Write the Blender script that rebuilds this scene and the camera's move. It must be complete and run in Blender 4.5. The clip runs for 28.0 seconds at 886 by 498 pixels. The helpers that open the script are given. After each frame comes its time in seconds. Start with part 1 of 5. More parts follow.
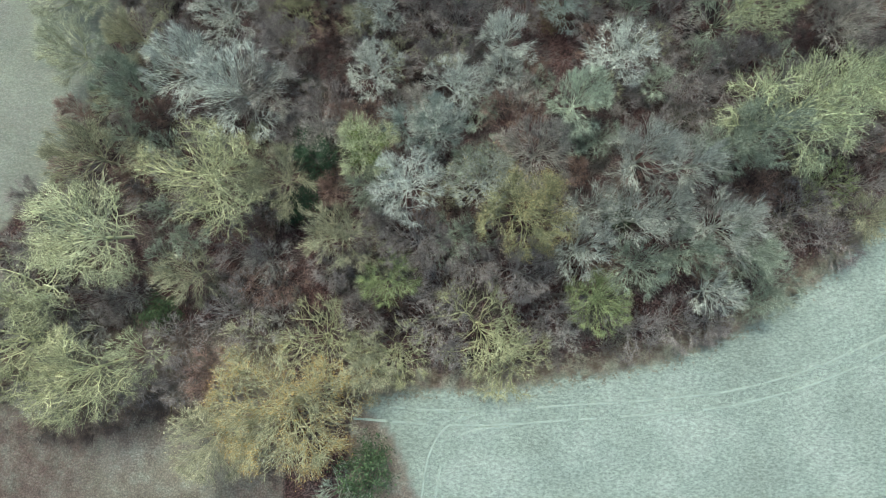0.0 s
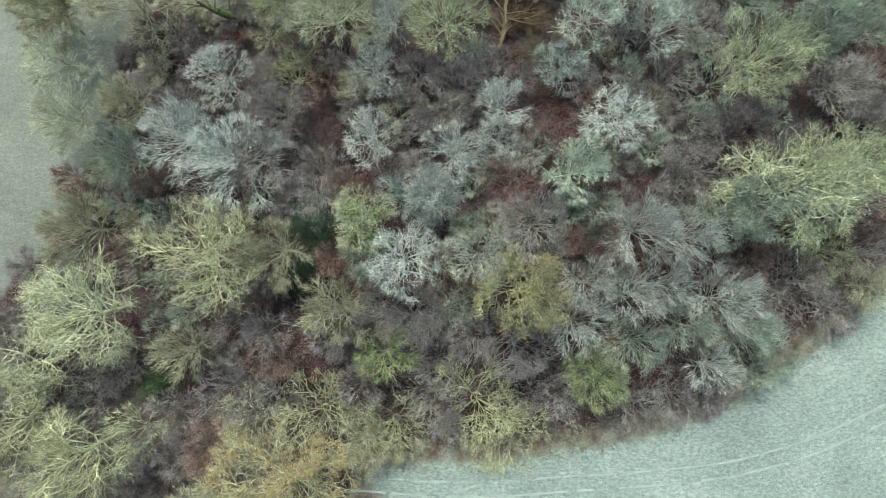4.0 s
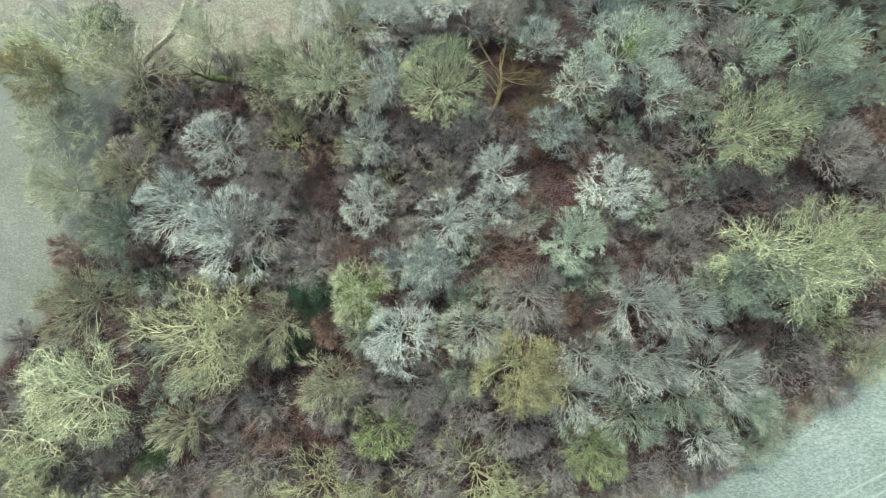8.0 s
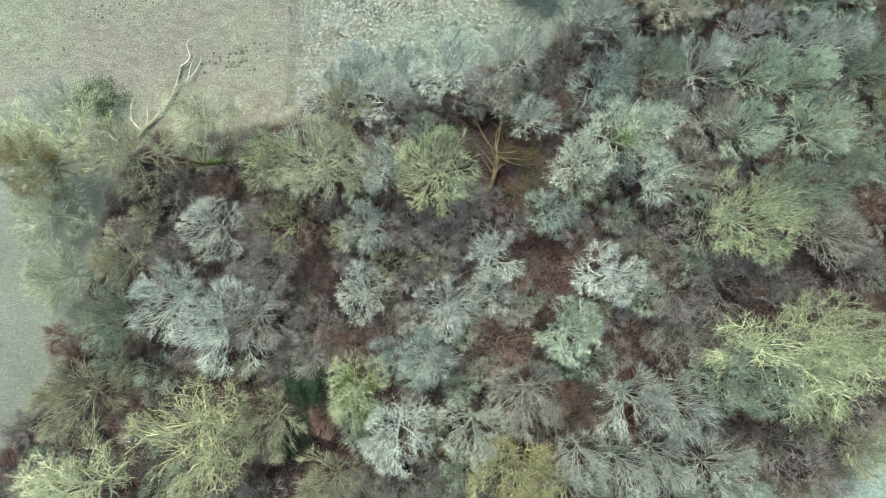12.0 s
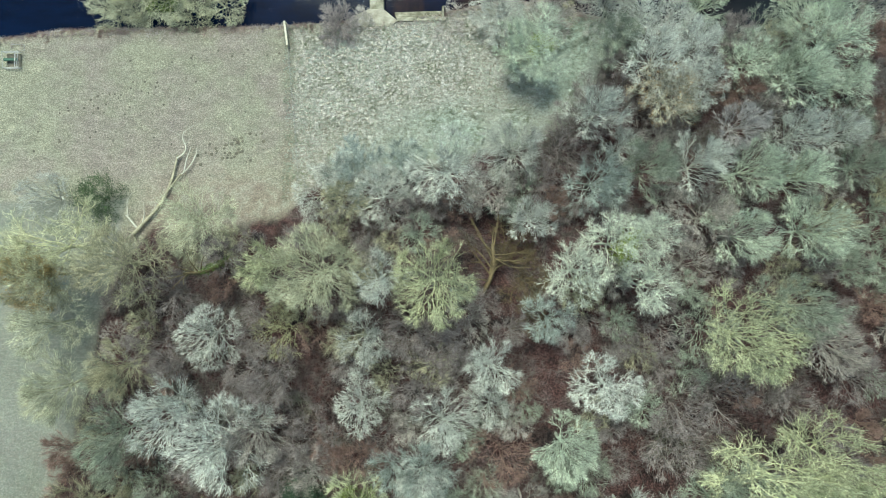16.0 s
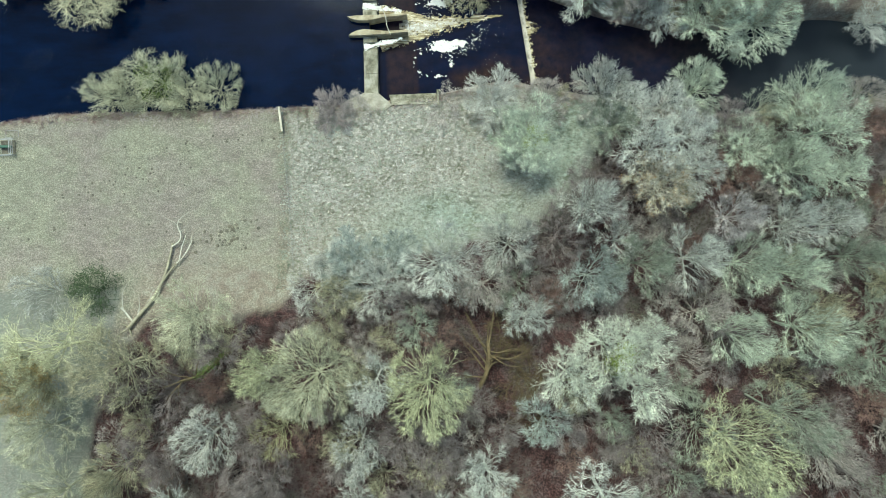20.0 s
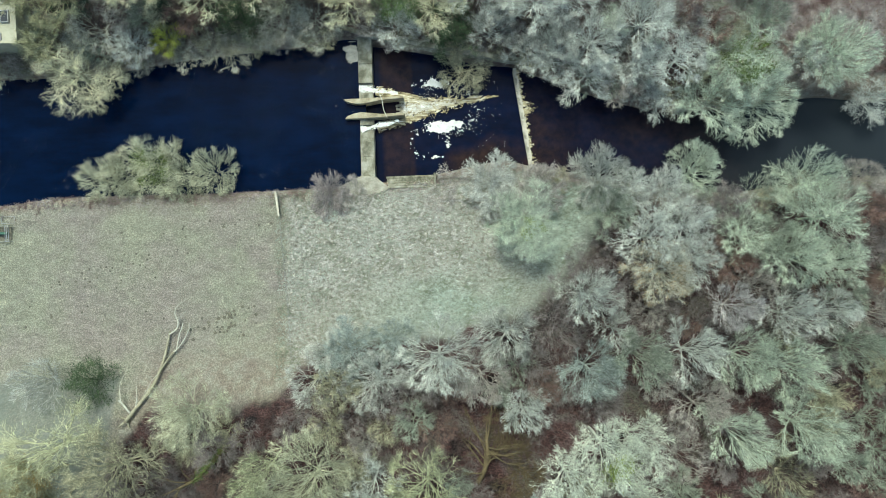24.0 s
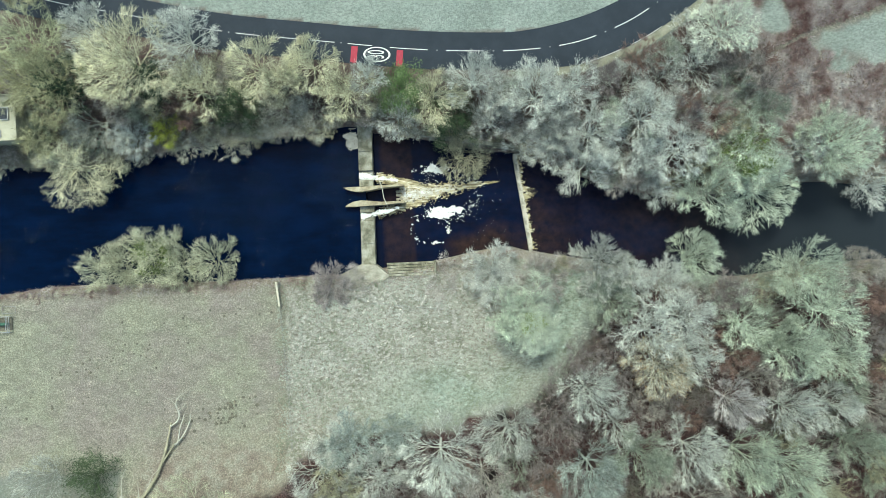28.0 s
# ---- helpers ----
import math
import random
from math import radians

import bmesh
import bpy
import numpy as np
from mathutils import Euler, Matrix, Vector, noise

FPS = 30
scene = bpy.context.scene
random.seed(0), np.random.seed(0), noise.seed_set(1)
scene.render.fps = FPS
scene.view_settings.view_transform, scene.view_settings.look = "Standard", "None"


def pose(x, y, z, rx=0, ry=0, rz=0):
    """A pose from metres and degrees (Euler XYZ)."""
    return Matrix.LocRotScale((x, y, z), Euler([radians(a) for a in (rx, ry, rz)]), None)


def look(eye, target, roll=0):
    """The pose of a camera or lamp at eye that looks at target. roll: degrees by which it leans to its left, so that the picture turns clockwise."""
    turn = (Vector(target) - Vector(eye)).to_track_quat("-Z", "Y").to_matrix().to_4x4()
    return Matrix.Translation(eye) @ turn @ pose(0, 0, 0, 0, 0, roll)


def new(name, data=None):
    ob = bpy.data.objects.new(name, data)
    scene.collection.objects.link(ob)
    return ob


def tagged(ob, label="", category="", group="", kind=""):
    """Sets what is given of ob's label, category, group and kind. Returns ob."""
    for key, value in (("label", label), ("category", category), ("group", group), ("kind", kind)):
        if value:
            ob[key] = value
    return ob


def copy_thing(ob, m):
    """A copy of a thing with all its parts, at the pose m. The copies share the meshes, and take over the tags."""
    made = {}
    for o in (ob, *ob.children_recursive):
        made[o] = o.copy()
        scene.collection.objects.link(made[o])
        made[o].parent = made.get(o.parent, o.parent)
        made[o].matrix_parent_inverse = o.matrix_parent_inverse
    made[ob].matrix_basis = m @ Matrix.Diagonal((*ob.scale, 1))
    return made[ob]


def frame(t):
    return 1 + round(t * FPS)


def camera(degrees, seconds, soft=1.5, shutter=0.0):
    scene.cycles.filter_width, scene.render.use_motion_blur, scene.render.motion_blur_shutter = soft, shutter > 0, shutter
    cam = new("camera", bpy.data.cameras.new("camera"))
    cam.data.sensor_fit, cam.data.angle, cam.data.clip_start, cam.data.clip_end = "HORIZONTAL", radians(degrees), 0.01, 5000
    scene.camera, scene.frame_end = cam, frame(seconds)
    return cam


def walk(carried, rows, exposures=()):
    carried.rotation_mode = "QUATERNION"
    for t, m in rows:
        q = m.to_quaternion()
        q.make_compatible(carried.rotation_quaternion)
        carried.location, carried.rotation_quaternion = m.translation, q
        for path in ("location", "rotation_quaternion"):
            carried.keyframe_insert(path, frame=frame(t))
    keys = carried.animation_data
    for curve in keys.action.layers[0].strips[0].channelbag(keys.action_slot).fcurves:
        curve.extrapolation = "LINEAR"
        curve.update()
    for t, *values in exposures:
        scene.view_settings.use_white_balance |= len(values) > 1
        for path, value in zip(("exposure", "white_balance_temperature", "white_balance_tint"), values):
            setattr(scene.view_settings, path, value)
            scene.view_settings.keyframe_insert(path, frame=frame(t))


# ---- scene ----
cam = camera(72.0, 28.0, 0.5)
METRES, EYE, TILT, LEAN, TURN = 88.0, 97.0, -90.0, 0.0, 0.0
ROWS = [
    (0.0, 0.0, 0.0, 0.0, 0.0, 0.0, -0.0),
    (0.5, 0.0005, -0.0001, 0.0136, -0.01, -0.03, 0.05),
    (1.0, 0.0009, -0.0002, 0.0263, -0.01, 0.02, 0.13),
    (1.5, 0.0017, -0.0003, 0.04, 0.0, -0.08, 0.18),
    (2.0, 0.0019, -0.0003, 0.0528, -0.02, -0.1, 0.24),
    (2.5, 0.0024, -0.0003, 0.0657, -0.02, -0.14, 0.28),
    (3.0, 0.0028, -0.0003, 0.0776, -0.02, -0.11, 0.33),
    (3.5, 0.0034, -0.0002, 0.09, -0.03, -0.14, 0.38),
    (5.5, 0.0054, -0.0001, 0.1412, 0.02, -0.25, 0.55),
    (6.0, 0.0062, -0.0001, 0.1539, 0.01, -0.24, 0.7),
    (6.5, 0.0068, -0.0, 0.1664, -0.01, -0.28, 0.8),
    (7.0, 0.0071, -0.0, 0.1789, -0.06, -0.28, 0.83),
    (7.5, 0.0083, -0.0, 0.1923, -0.03, -0.29, 0.87),
    (8.0, 0.0093, 0.0001, 0.2068, -0.06, -0.37, 0.94),
    (8.5, 0.0106, 0.0003, 0.2214, -0.07, -0.38, 0.97),
    (9.0, 0.0115, 0.0005, 0.2366, -0.11, -0.41, 1.15),
    (9.5, 0.0131, 0.0006, 0.2518, -0.09, -0.41, 1.16),
    (10.0, 0.0142, 0.0008, 0.2679, -0.07, -0.45, 1.22),
    (10.5, 0.0156, 0.0007, 0.2845, -0.05, -0.46, 1.25),
    (11.0, 0.0162, 0.0008, 0.3018, -0.07, -0.47, 1.3),
    (11.5, 0.0168, 0.0009, 0.32, -0.08, -0.47, 1.31),
    (12.0, 0.0173, 0.0011, 0.3384, -0.07, -0.46, 1.36),
    (12.5, 0.0175, 0.0013, 0.3576, -0.07, -0.46, 1.39),
    (14.5, 0.0219, 0.0021, 0.4444, -0.15, -0.69, 1.74),
    (15.0, 0.0234, 0.0022, 0.4668, -0.15, -0.74, 1.72),
    (15.5, 0.0247, 0.0022, 0.4885, -0.14, -0.73, 1.77),
    (16.0, 0.0263, 0.0024, 0.5103, -0.12, -0.76, 1.75),
    (16.5, 0.0277, 0.0027, 0.5317, -0.13, -0.78, 1.76),
    (17.0, 0.0293, 0.0032, 0.553, -0.14, -0.81, 1.81),
    (17.5, 0.0309, 0.0035, 0.5734, -0.13, -0.8, 1.83),
    (18.0, 0.0329, 0.0041, 0.5945, -0.13, -0.86, 1.94),
    (18.5, 0.0344, 0.0044, 0.6139, -0.13, -0.84, 1.95),
    (19.0, 0.0361, 0.0049, 0.6332, -0.13, -0.85, 1.95),
    (19.5, 0.0377, 0.0053, 0.6526, -0.15, -0.88, 2.05),
    (20.0, 0.039, 0.0056, 0.6718, -0.16, -0.89, 2.05),
    (20.5, 0.0407, 0.006, 0.6914, -0.17, -0.9, 2.17),
    (21.0, 0.0422, 0.0063, 0.7109, -0.17, -0.91, 2.22),
    (21.5, 0.0433, 0.0067, 0.7304, -0.18, -0.92, 2.22),
    (23.5, 0.0476, 0.0093, 0.8107, -0.2, -0.95, 2.43),
    (24.0, 0.0486, 0.01, 0.8309, -0.21, -0.98, 2.4),
    (24.5, 0.0496, 0.0107, 0.851, -0.22, -0.99, 2.45),
    (25.0, 0.0499, 0.0111, 0.8716, -0.21, -0.99, 2.34),
    (25.5, 0.05, 0.0114, 0.8928, -0.23, -1.02, 2.42),
    (26.0, 0.0509, 0.0117, 0.9142, -0.23, -1.03, 2.47),
    (26.5, 0.0515, 0.012, 0.9353, -0.24, -1.02, 2.53),
    (27.0, 0.0522, 0.0124, 0.9567, -0.22, -1.04, 2.49),
    (27.5, 0.0534, 0.0128, 0.9776, -0.24, -1.02, 2.61),
    (28.0, 0.0543, 0.013, 0.9981, -0.24, -1.03, 2.61),
]
walk(cam, [(t, pose(0, 0, EYE, TILT, LEAN, TURN) @ pose(METRES * x, METRES * y, METRES * z, 90 + pitch, roll, yaw)) for t, x, y, z, yaw, pitch, roll in ROWS], ((0.0, 1.0, 6600, -9), (4.0, 1.12, 6600, -10), (9.0, 1.23, 6650, -12), (18.0, 1.07, 6650, -13), (24.0, 0.97, 6600, -12), (28.0, 1.05, 6600, -12)))
# ---- the lie of the land: a field on a plateau, a wooded bank, a river meadow, the river, a road beyond ----
LAND_Y = (-400, -40, -15, 0, 14, 28, 44, 56, 64, 76, 83)
LAND_Z = (32, 24, 21.6, 18.6, 14.8, 10.6, 4.2, -1.6, -3.4, -4.8, -5.9)


def smooth(a, b, v):
    s = min(1.0, max(0.0, (v - a) / (b - a)))
    return s * s * (3 - 2 * s)


def spline(xs, ys, v):
    """A smooth line through a few knots."""
    if v <= xs[0]:
        return ys[0]
    if v >= xs[-1]:
        return ys[-1]
    k = 0
    while v > xs[k + 1]:
        k += 1
    n = len(xs)

    def slope(j):
        a, b = max(0, j - 1), min(n - 1, j + 1)
        return (ys[b] - ys[a]) / (xs[b] - xs[a])

    h = xs[k + 1] - xs[k]
    s = (v - xs[k]) / h
    return ((2 * s**3 - 3 * s * s + 1) * ys[k] + (s**3 - 2 * s * s + s) * h * slope(k)
            + (3 * s * s - 2 * s**3) * ys[k + 1] + (s**3 - s * s) * h * slope(k + 1))


NEAR_X = (-160, -70, -60, -32, -13, -4, 4, 11.4, 16, 22, 27, 38, 54, 66, 80, 160)
NEAR_Y = (78, 81.9, 82.9, 82.6, 82.8, 83.0, 83.8, 85.2, 85.6, 84.0, 83.0, 80.5, 78.4, 79.4, 80.2, 79)
FAR_X = (-160, -68.5, -51.5, -38, -27, -15, -9.5, 4.6, 12, 19, 32, 43, 55, 68, 80, 160)
FAR_Y = (100, 102.7, 102.9, 104.7, 105.6, 106.5, 107.2, 104.9, 103, 102, 97, 94.2, 94.3, 95.4, 94.4, 92)
WATER_UP, WATER_LOW, WATER_TAIL = -7.2, -8.4, -8.9


def near_bank(x):
    return spline(NEAR_X, NEAR_Y, x)


def far_bank(x):
    return spline(FAR_X, FAR_Y, x)


def ground(x, y):
    """The ground's height."""
    base = spline(LAND_Y, LAND_Z, y) + 0.055 * max(-40, min(60, x)) * (1 - smooth(10, 55, y))
    nb, fb = near_bank(x), far_bank(x)
    mid = 0.5 * (nb + fb)
    if y < mid:
        t = smooth(nb - 1.6, nb + 1.8, y)
        base = spline(LAND_Y, LAND_Z, min(y, 83)) + (0.055 * max(-40, min(60, x)) * (1 - smooth(10, 55, y)))
        return base * (1 - t) + -10.2 * t
    rise = -6.0 + 4.4 * smooth(fb + 1, fb + 9, y) + 1.2 * smooth(fb + 22, fb + 60, y) + 6 * smooth(170, 400, y)
    t = smooth(fb - 1.8, fb + 1.0, y)
    return -10.2 * (1 - t) + rise * t


def road_mid(x):
    """The middle of the road, which bends away from the river on one side."""
    return spline((-160, -90, -54, -44, -32, -25, -14, -6, 1, 10, 19, 28, 36, 41.5, 47, 54, 62, 90), (166, 138, 127.8, 125.6, 122.9, 121.6, 120.1, 119.0, 118.1, 117.38, 117.13, 118.05, 120.85, 124.1, 128.2, 134.6, 144, 190), x)

# ---- light: a bright, thinly overcast winter sky ----
world = bpy.data.worlds.new("sky")
scene.world = world
world.use_nodes = True
wn, wl = world.node_tree.nodes, world.node_tree.links
sky = wn.new("ShaderNodeTexSky")
sky.sky_type, sky.sun_disc = "NISHITA", False
sky.sun_elevation, sky.sun_rotation = radians(57), radians(-14)
sky.air_density, sky.dust_density = 1.0, 3.0
wl.new(sky.outputs[0], wn["Background"].inputs[0])
wn["Background"].inputs[1].default_value = 0.125
sun = new("sun", bpy.data.lights.new("sun", "SUN"))
sun.data.energy, sun.data.angle, sun.data.color = 1.5, radians(20), (1.0, 0.985, 0.965)
sun.matrix_world = look((-16, 66, 106), (0, 0, 0))


# ---- materials ----
def nodes_of(name):
    m = bpy.data.materials.new(name)
    m.use_nodes = True
    return m, m.node_tree.nodes, m.node_tree.links, m.node_tree.nodes["Principled BSDF"]


def noise_ramp(n, l, scale, stops, detail=6.0, rough=0.6, coord=None, stretch=None):
    """Noise at a real-world scale, put through a colour ramp."""
    tex = n.new("ShaderNodeTexNoise")
    tex.inputs["Scale"].default_value, tex.inputs["Detail"].default_value, tex.inputs["Roughness"].default_value = scale, detail, rough
    if coord is None:
        coord = n.new("ShaderNodeNewGeometry").outputs["Position"]
    if stretch:
        mp = n.new("ShaderNodeMapping")
        mp.inputs["Scale"].default_value = stretch
        l.new(coord, mp.inputs[0])
        coord = mp.outputs[0]
    l.new(coord, tex.inputs["Vector"])
    ramp = n.new("ShaderNodeValToRGB")
    while len(ramp.color_ramp.elements) < len(stops):
        ramp.color_ramp.elements.new(0.5)
    for e, (p, c) in zip(ramp.color_ramp.elements, stops):
        e.position, e.color = p, (*c, 1) if len(c) == 3 else (c[0], c[0], c[0], 1)
    l.new(tex.outputs["Fac"], ramp.inputs[0])
    return ramp.outputs[0]


def mix(n, l, fac, a, b, how="MIX"):
    m = n.new("ShaderNodeMix")
    m.data_type, m.blend_type = "RGBA", how
    for sock, v in ((m.inputs[0], fac), (m.inputs[6], a), (m.inputs[7], b)):
        if isinstance(v, bpy.types.NodeSocket):
            l.new(v, sock)
        elif isinstance(v, tuple):
            sock.default_value = (*v, 1)
        else:
            sock.default_value = v
    return m.outputs[2]


def bump(n, l, b, height, strength, distance):
    k = n.new("ShaderNodeBump")
    k.inputs["Strength"].default_value, k.inputs["Distance"].default_value = strength, distance
    l.new(height, k.inputs["Height"])
    l.new(k.outputs[0], b.inputs["Normal"])


def surface(name, stops, scale, rough=0.85, grain=None, relief=0.4, depth=0.02, metal=0.0, stretch=None):
    """A surface with variation at two scales and a fine relief."""
    m, n, l, b = nodes_of(name)
    big = noise_ramp(n, l, scale, stops, stretch=stretch)
    fine = noise_ramp(n, l, grain or scale * 9, [(0.3, (0.62,)), (0.7, (1.0,))], 4)
    l.new(mix(n, l, 0.8, big, fine, "MULTIPLY"), b.inputs["Base Color"])
    b.inputs["Roughness"].default_value, b.inputs["Metallic"].default_value = rough, metal
    if relief:
        bump(n, l, b, fine, relief, depth)
    return m


def tinted(name, low, high, rough=0.8, shift=0.25):
    """Bark, twigs or leaves: the tree's own colour, varied from piece to piece."""
    m, n, l, b = nodes_of(name)
    info, geo = n.new("ShaderNodeObjectInfo"), n.new("ShaderNodeNewGeometry")
    ramp = n.new("ShaderNodeValToRGB")
    ramp.color_ramp.elements[0].color, ramp.color_ramp.elements[1].color = (*low, 1), (*high, 1)
    l.new(geo.outputs["Random Per Island"], ramp.inputs[0])
    patches = noise_ramp(n, l, 0.55, [(0.35, (1 - shift,)), (0.65, (1 + shift,))], 3)
    c = mix(n, l, 1.0, info.outputs["Color"], ramp.outputs[0], "MULTIPLY")
    l.new(mix(n, l, 1.0, c, patches, "MULTIPLY"), b.inputs["Base Color"])
    b.inputs["Roughness"].default_value = rough
    b.inputs["Specular IOR Level"].default_value = 0.25
    return m


TWIG = tinted("frosted_twigs", (0.3, 0.3, 0.3), (1.45, 1.46, 1.42))
BARK = tinted("lichened_bark", (0.6, 0.59, 0.55), (1.2, 1.19, 1.12))
LEAF = tinted("tree_leaves", (0.45, 0.42, 0.4), (1.5, 1.4, 1.2), 0.6)
BRUSH = surface("dry_undergrowth", [(0.36, (0.12, 0.082, 0.08)), (0.46, (0.19, 0.15, 0.145)), (0.54, (0.26, 0.235, 0.225)), (0.64, (0.27, 0.27, 0.22))], 0.16, relief=0)
GRASS = surface("frosted_grass_blades", [(0.35, (0.30, 0.34, 0.22)), (0.65, (0.74, 0.78, 0.70))], 0.3, relief=0)
BRACKEN = surface("dead_bracken", [(0.36, (0.30, 0.185, 0.165)), (0.48, (0.52, 0.43, 0.41)), (0.62, (0.74, 0.70, 0.67))], 0.3, relief=0, grain=1.6)
STRAW = surface("bleached_grass", [(0.36, (0.24, 0.19, 0.15)), (0.5, (0.40, 0.36, 0.29)), (0.64, (0.52, 0.52, 0.43))], 0.5, relief=0)
EARTH = surface("dark_earth", [(0.35, (0.08, 0.072, 0.055)), (0.65, (0.19, 0.175, 0.13))], 3.0)
ASPHALT = surface("asphalt", [(0.35, (0.010, 0.017, 0.029)), (0.65, (0.018, 0.027, 0.042))], 0.35, 0.85, 40, 0.3, 0.01)
PAINT = surface("white_road_paint", [(0.3, (0.6, 0.6, 0.57)), (0.7, (0.82, 0.82, 0.8))], 3.0, 0.6, 30, 0.1, 0.004)
RED_PAINT = surface("red_road_surfacing", [(0.3, (0.30, 0.025, 0.05)), (0.7, (0.42, 0.045, 0.075))], 2.0, 0.8, 30, 0.2, 0.006)
CONCRETE = surface("mossy_concrete", [(0.36, (0.13, 0.125, 0.085)), (0.5, (0.26, 0.25, 0.185)), (0.64, (0.40, 0.39, 0.32))], 0.7, 0.85, 8, 0.4, 0.02)
TAN = surface("sandy_concrete", [(0.36, (0.27, 0.225, 0.145)), (0.5, (0.40, 0.35, 0.24)), (0.64, (0.52, 0.47, 0.34))], 0.8, 0.9, 9)
STONE = surface("weathered_stone", [(0.3, (0.24, 0.22, 0.17)), (0.7, (0.48, 0.46, 0.38))], 0.9, 0.9, 7)
RENDERED = surface("pale_render", [(0.3, (0.36, 0.345, 0.25)), (0.7, (0.52, 0.50, 0.38))], 0.6, 0.9, 12, 0.1)
TIMBER = surface("weathered_timber", [(0.3, (0.40, 0.37, 0.29)), (0.7, (0.68, 0.64, 0.52))], 1.5, 0.8, 14)
DEADWOOD = surface("bare_fallen_wood", [(0.3, (0.22, 0.205, 0.14)), (0.7, (0.42, 0.395, 0.29))], 0.9, 0.85, 8)
BROWNWOOD = surface("brown_dead_wood", [(0.36, (0.07, 0.052, 0.026)), (0.64, (0.17, 0.13, 0.065))], 0.9, 0.85, 8)
PALEWOOD = surface("bleached_wood", [(0.3, (0.42, 0.41, 0.34)), (0.7, (0.62, 0.60, 0.52))], 1.2, 0.8, 9)
STEEL = surface("galvanised_steel", [(0.3, (0.35, 0.36, 0.36)), (0.7, (0.55, 0.56, 0.55))], 2.0, 0.45, 20, 0.1, metal=0.7)
GREEN_SHEET = surface("green_painted_sheet", [(0.3, (0.03, 0.09, 0.06)), (0.7, (0.06, 0.15, 0.10))], 2.0, 0.5, 15, 0.1)
FOAM = surface("river_foam", [(0.3, (0.66, 0.66, 0.6)), (0.7, (0.9, 0.9, 0.88))], 1.2, 0.9, 9, 0.6, 0.05)
CREAM_FOAM = surface("stained_river_foam", [(0.3, (0.46, 0.42, 0.33)), (0.7, (0.70, 0.66, 0.56))], 1.2, 0.9, 9, 0.6, 0.05)
SPRAY = surface("brown_white_water", [(0.36, (0.10, 0.075, 0.04)), (0.46, (0.32, 0.26, 0.13)), (0.56, (0.60, 0.53, 0.34)), (0.64, (0.86, 0.83, 0.72))], 1.6, 0.6, 8, 0.8, 0.08, stretch=(0.4, 2.0, 1))
GLASS = surface("dark_window_glass", [(0.3, (0.02, 0.025, 0.03)), (0.7, (0.04, 0.045, 0.05))], 1.0, 0.08, relief=0)
SLATE = surface("roof_slate", [(0.3, (0.16, 0.16, 0.17)), (0.7, (0.28, 0.28, 0.28))], 1.0, 0.6, 9)


def river_material():
    """Peaty, almost black water with a rippled skin; shallows show the brown bed. Pale sky reflection downstream is put
    into the colour.
    """
    m, n, l, b = nodes_of("river_water")
    att = n.new("ShaderNodeAttribute")
    att.attribute_name = "shallow"
    streak = noise_ramp(n, l, 0.35, [(0.35, (0.0004, 0.0035, 0.014)), (0.65, (0.0008, 0.006, 0.025))], 3, stretch=(0.5, 1.4, 1))
    bed = noise_ramp(n, l, 0.8, [(0.3, (0.011, 0.009, 0.011)), (0.7, (0.04, 0.022, 0.018))], 5)
    sky_sheen = n.new("ShaderNodeAttribute")
    sky_sheen.attribute_name = "sky_sheen"
    water = mix(n, l, att.outputs["Fac"], streak, bed)
    l.new(mix(n, l, sky_sheen.outputs["Fac"], water, (0.021, 0.026, 0.032)), b.inputs["Base Color"])
    b.inputs["Roughness"].default_value, b.inputs["IOR"].default_value = 0.06, 1.33
    b.inputs["Specular IOR Level"].default_value = 0.08
    wave = noise_ramp(n, l, 1.7, [(0.2, (0.0,)), (0.8, (1.0,))], 5, stretch=(0.7, 1.5, 1))
    bump(n, l, b, wave, 0.2, 0.02)
    return m


WATER = river_material()


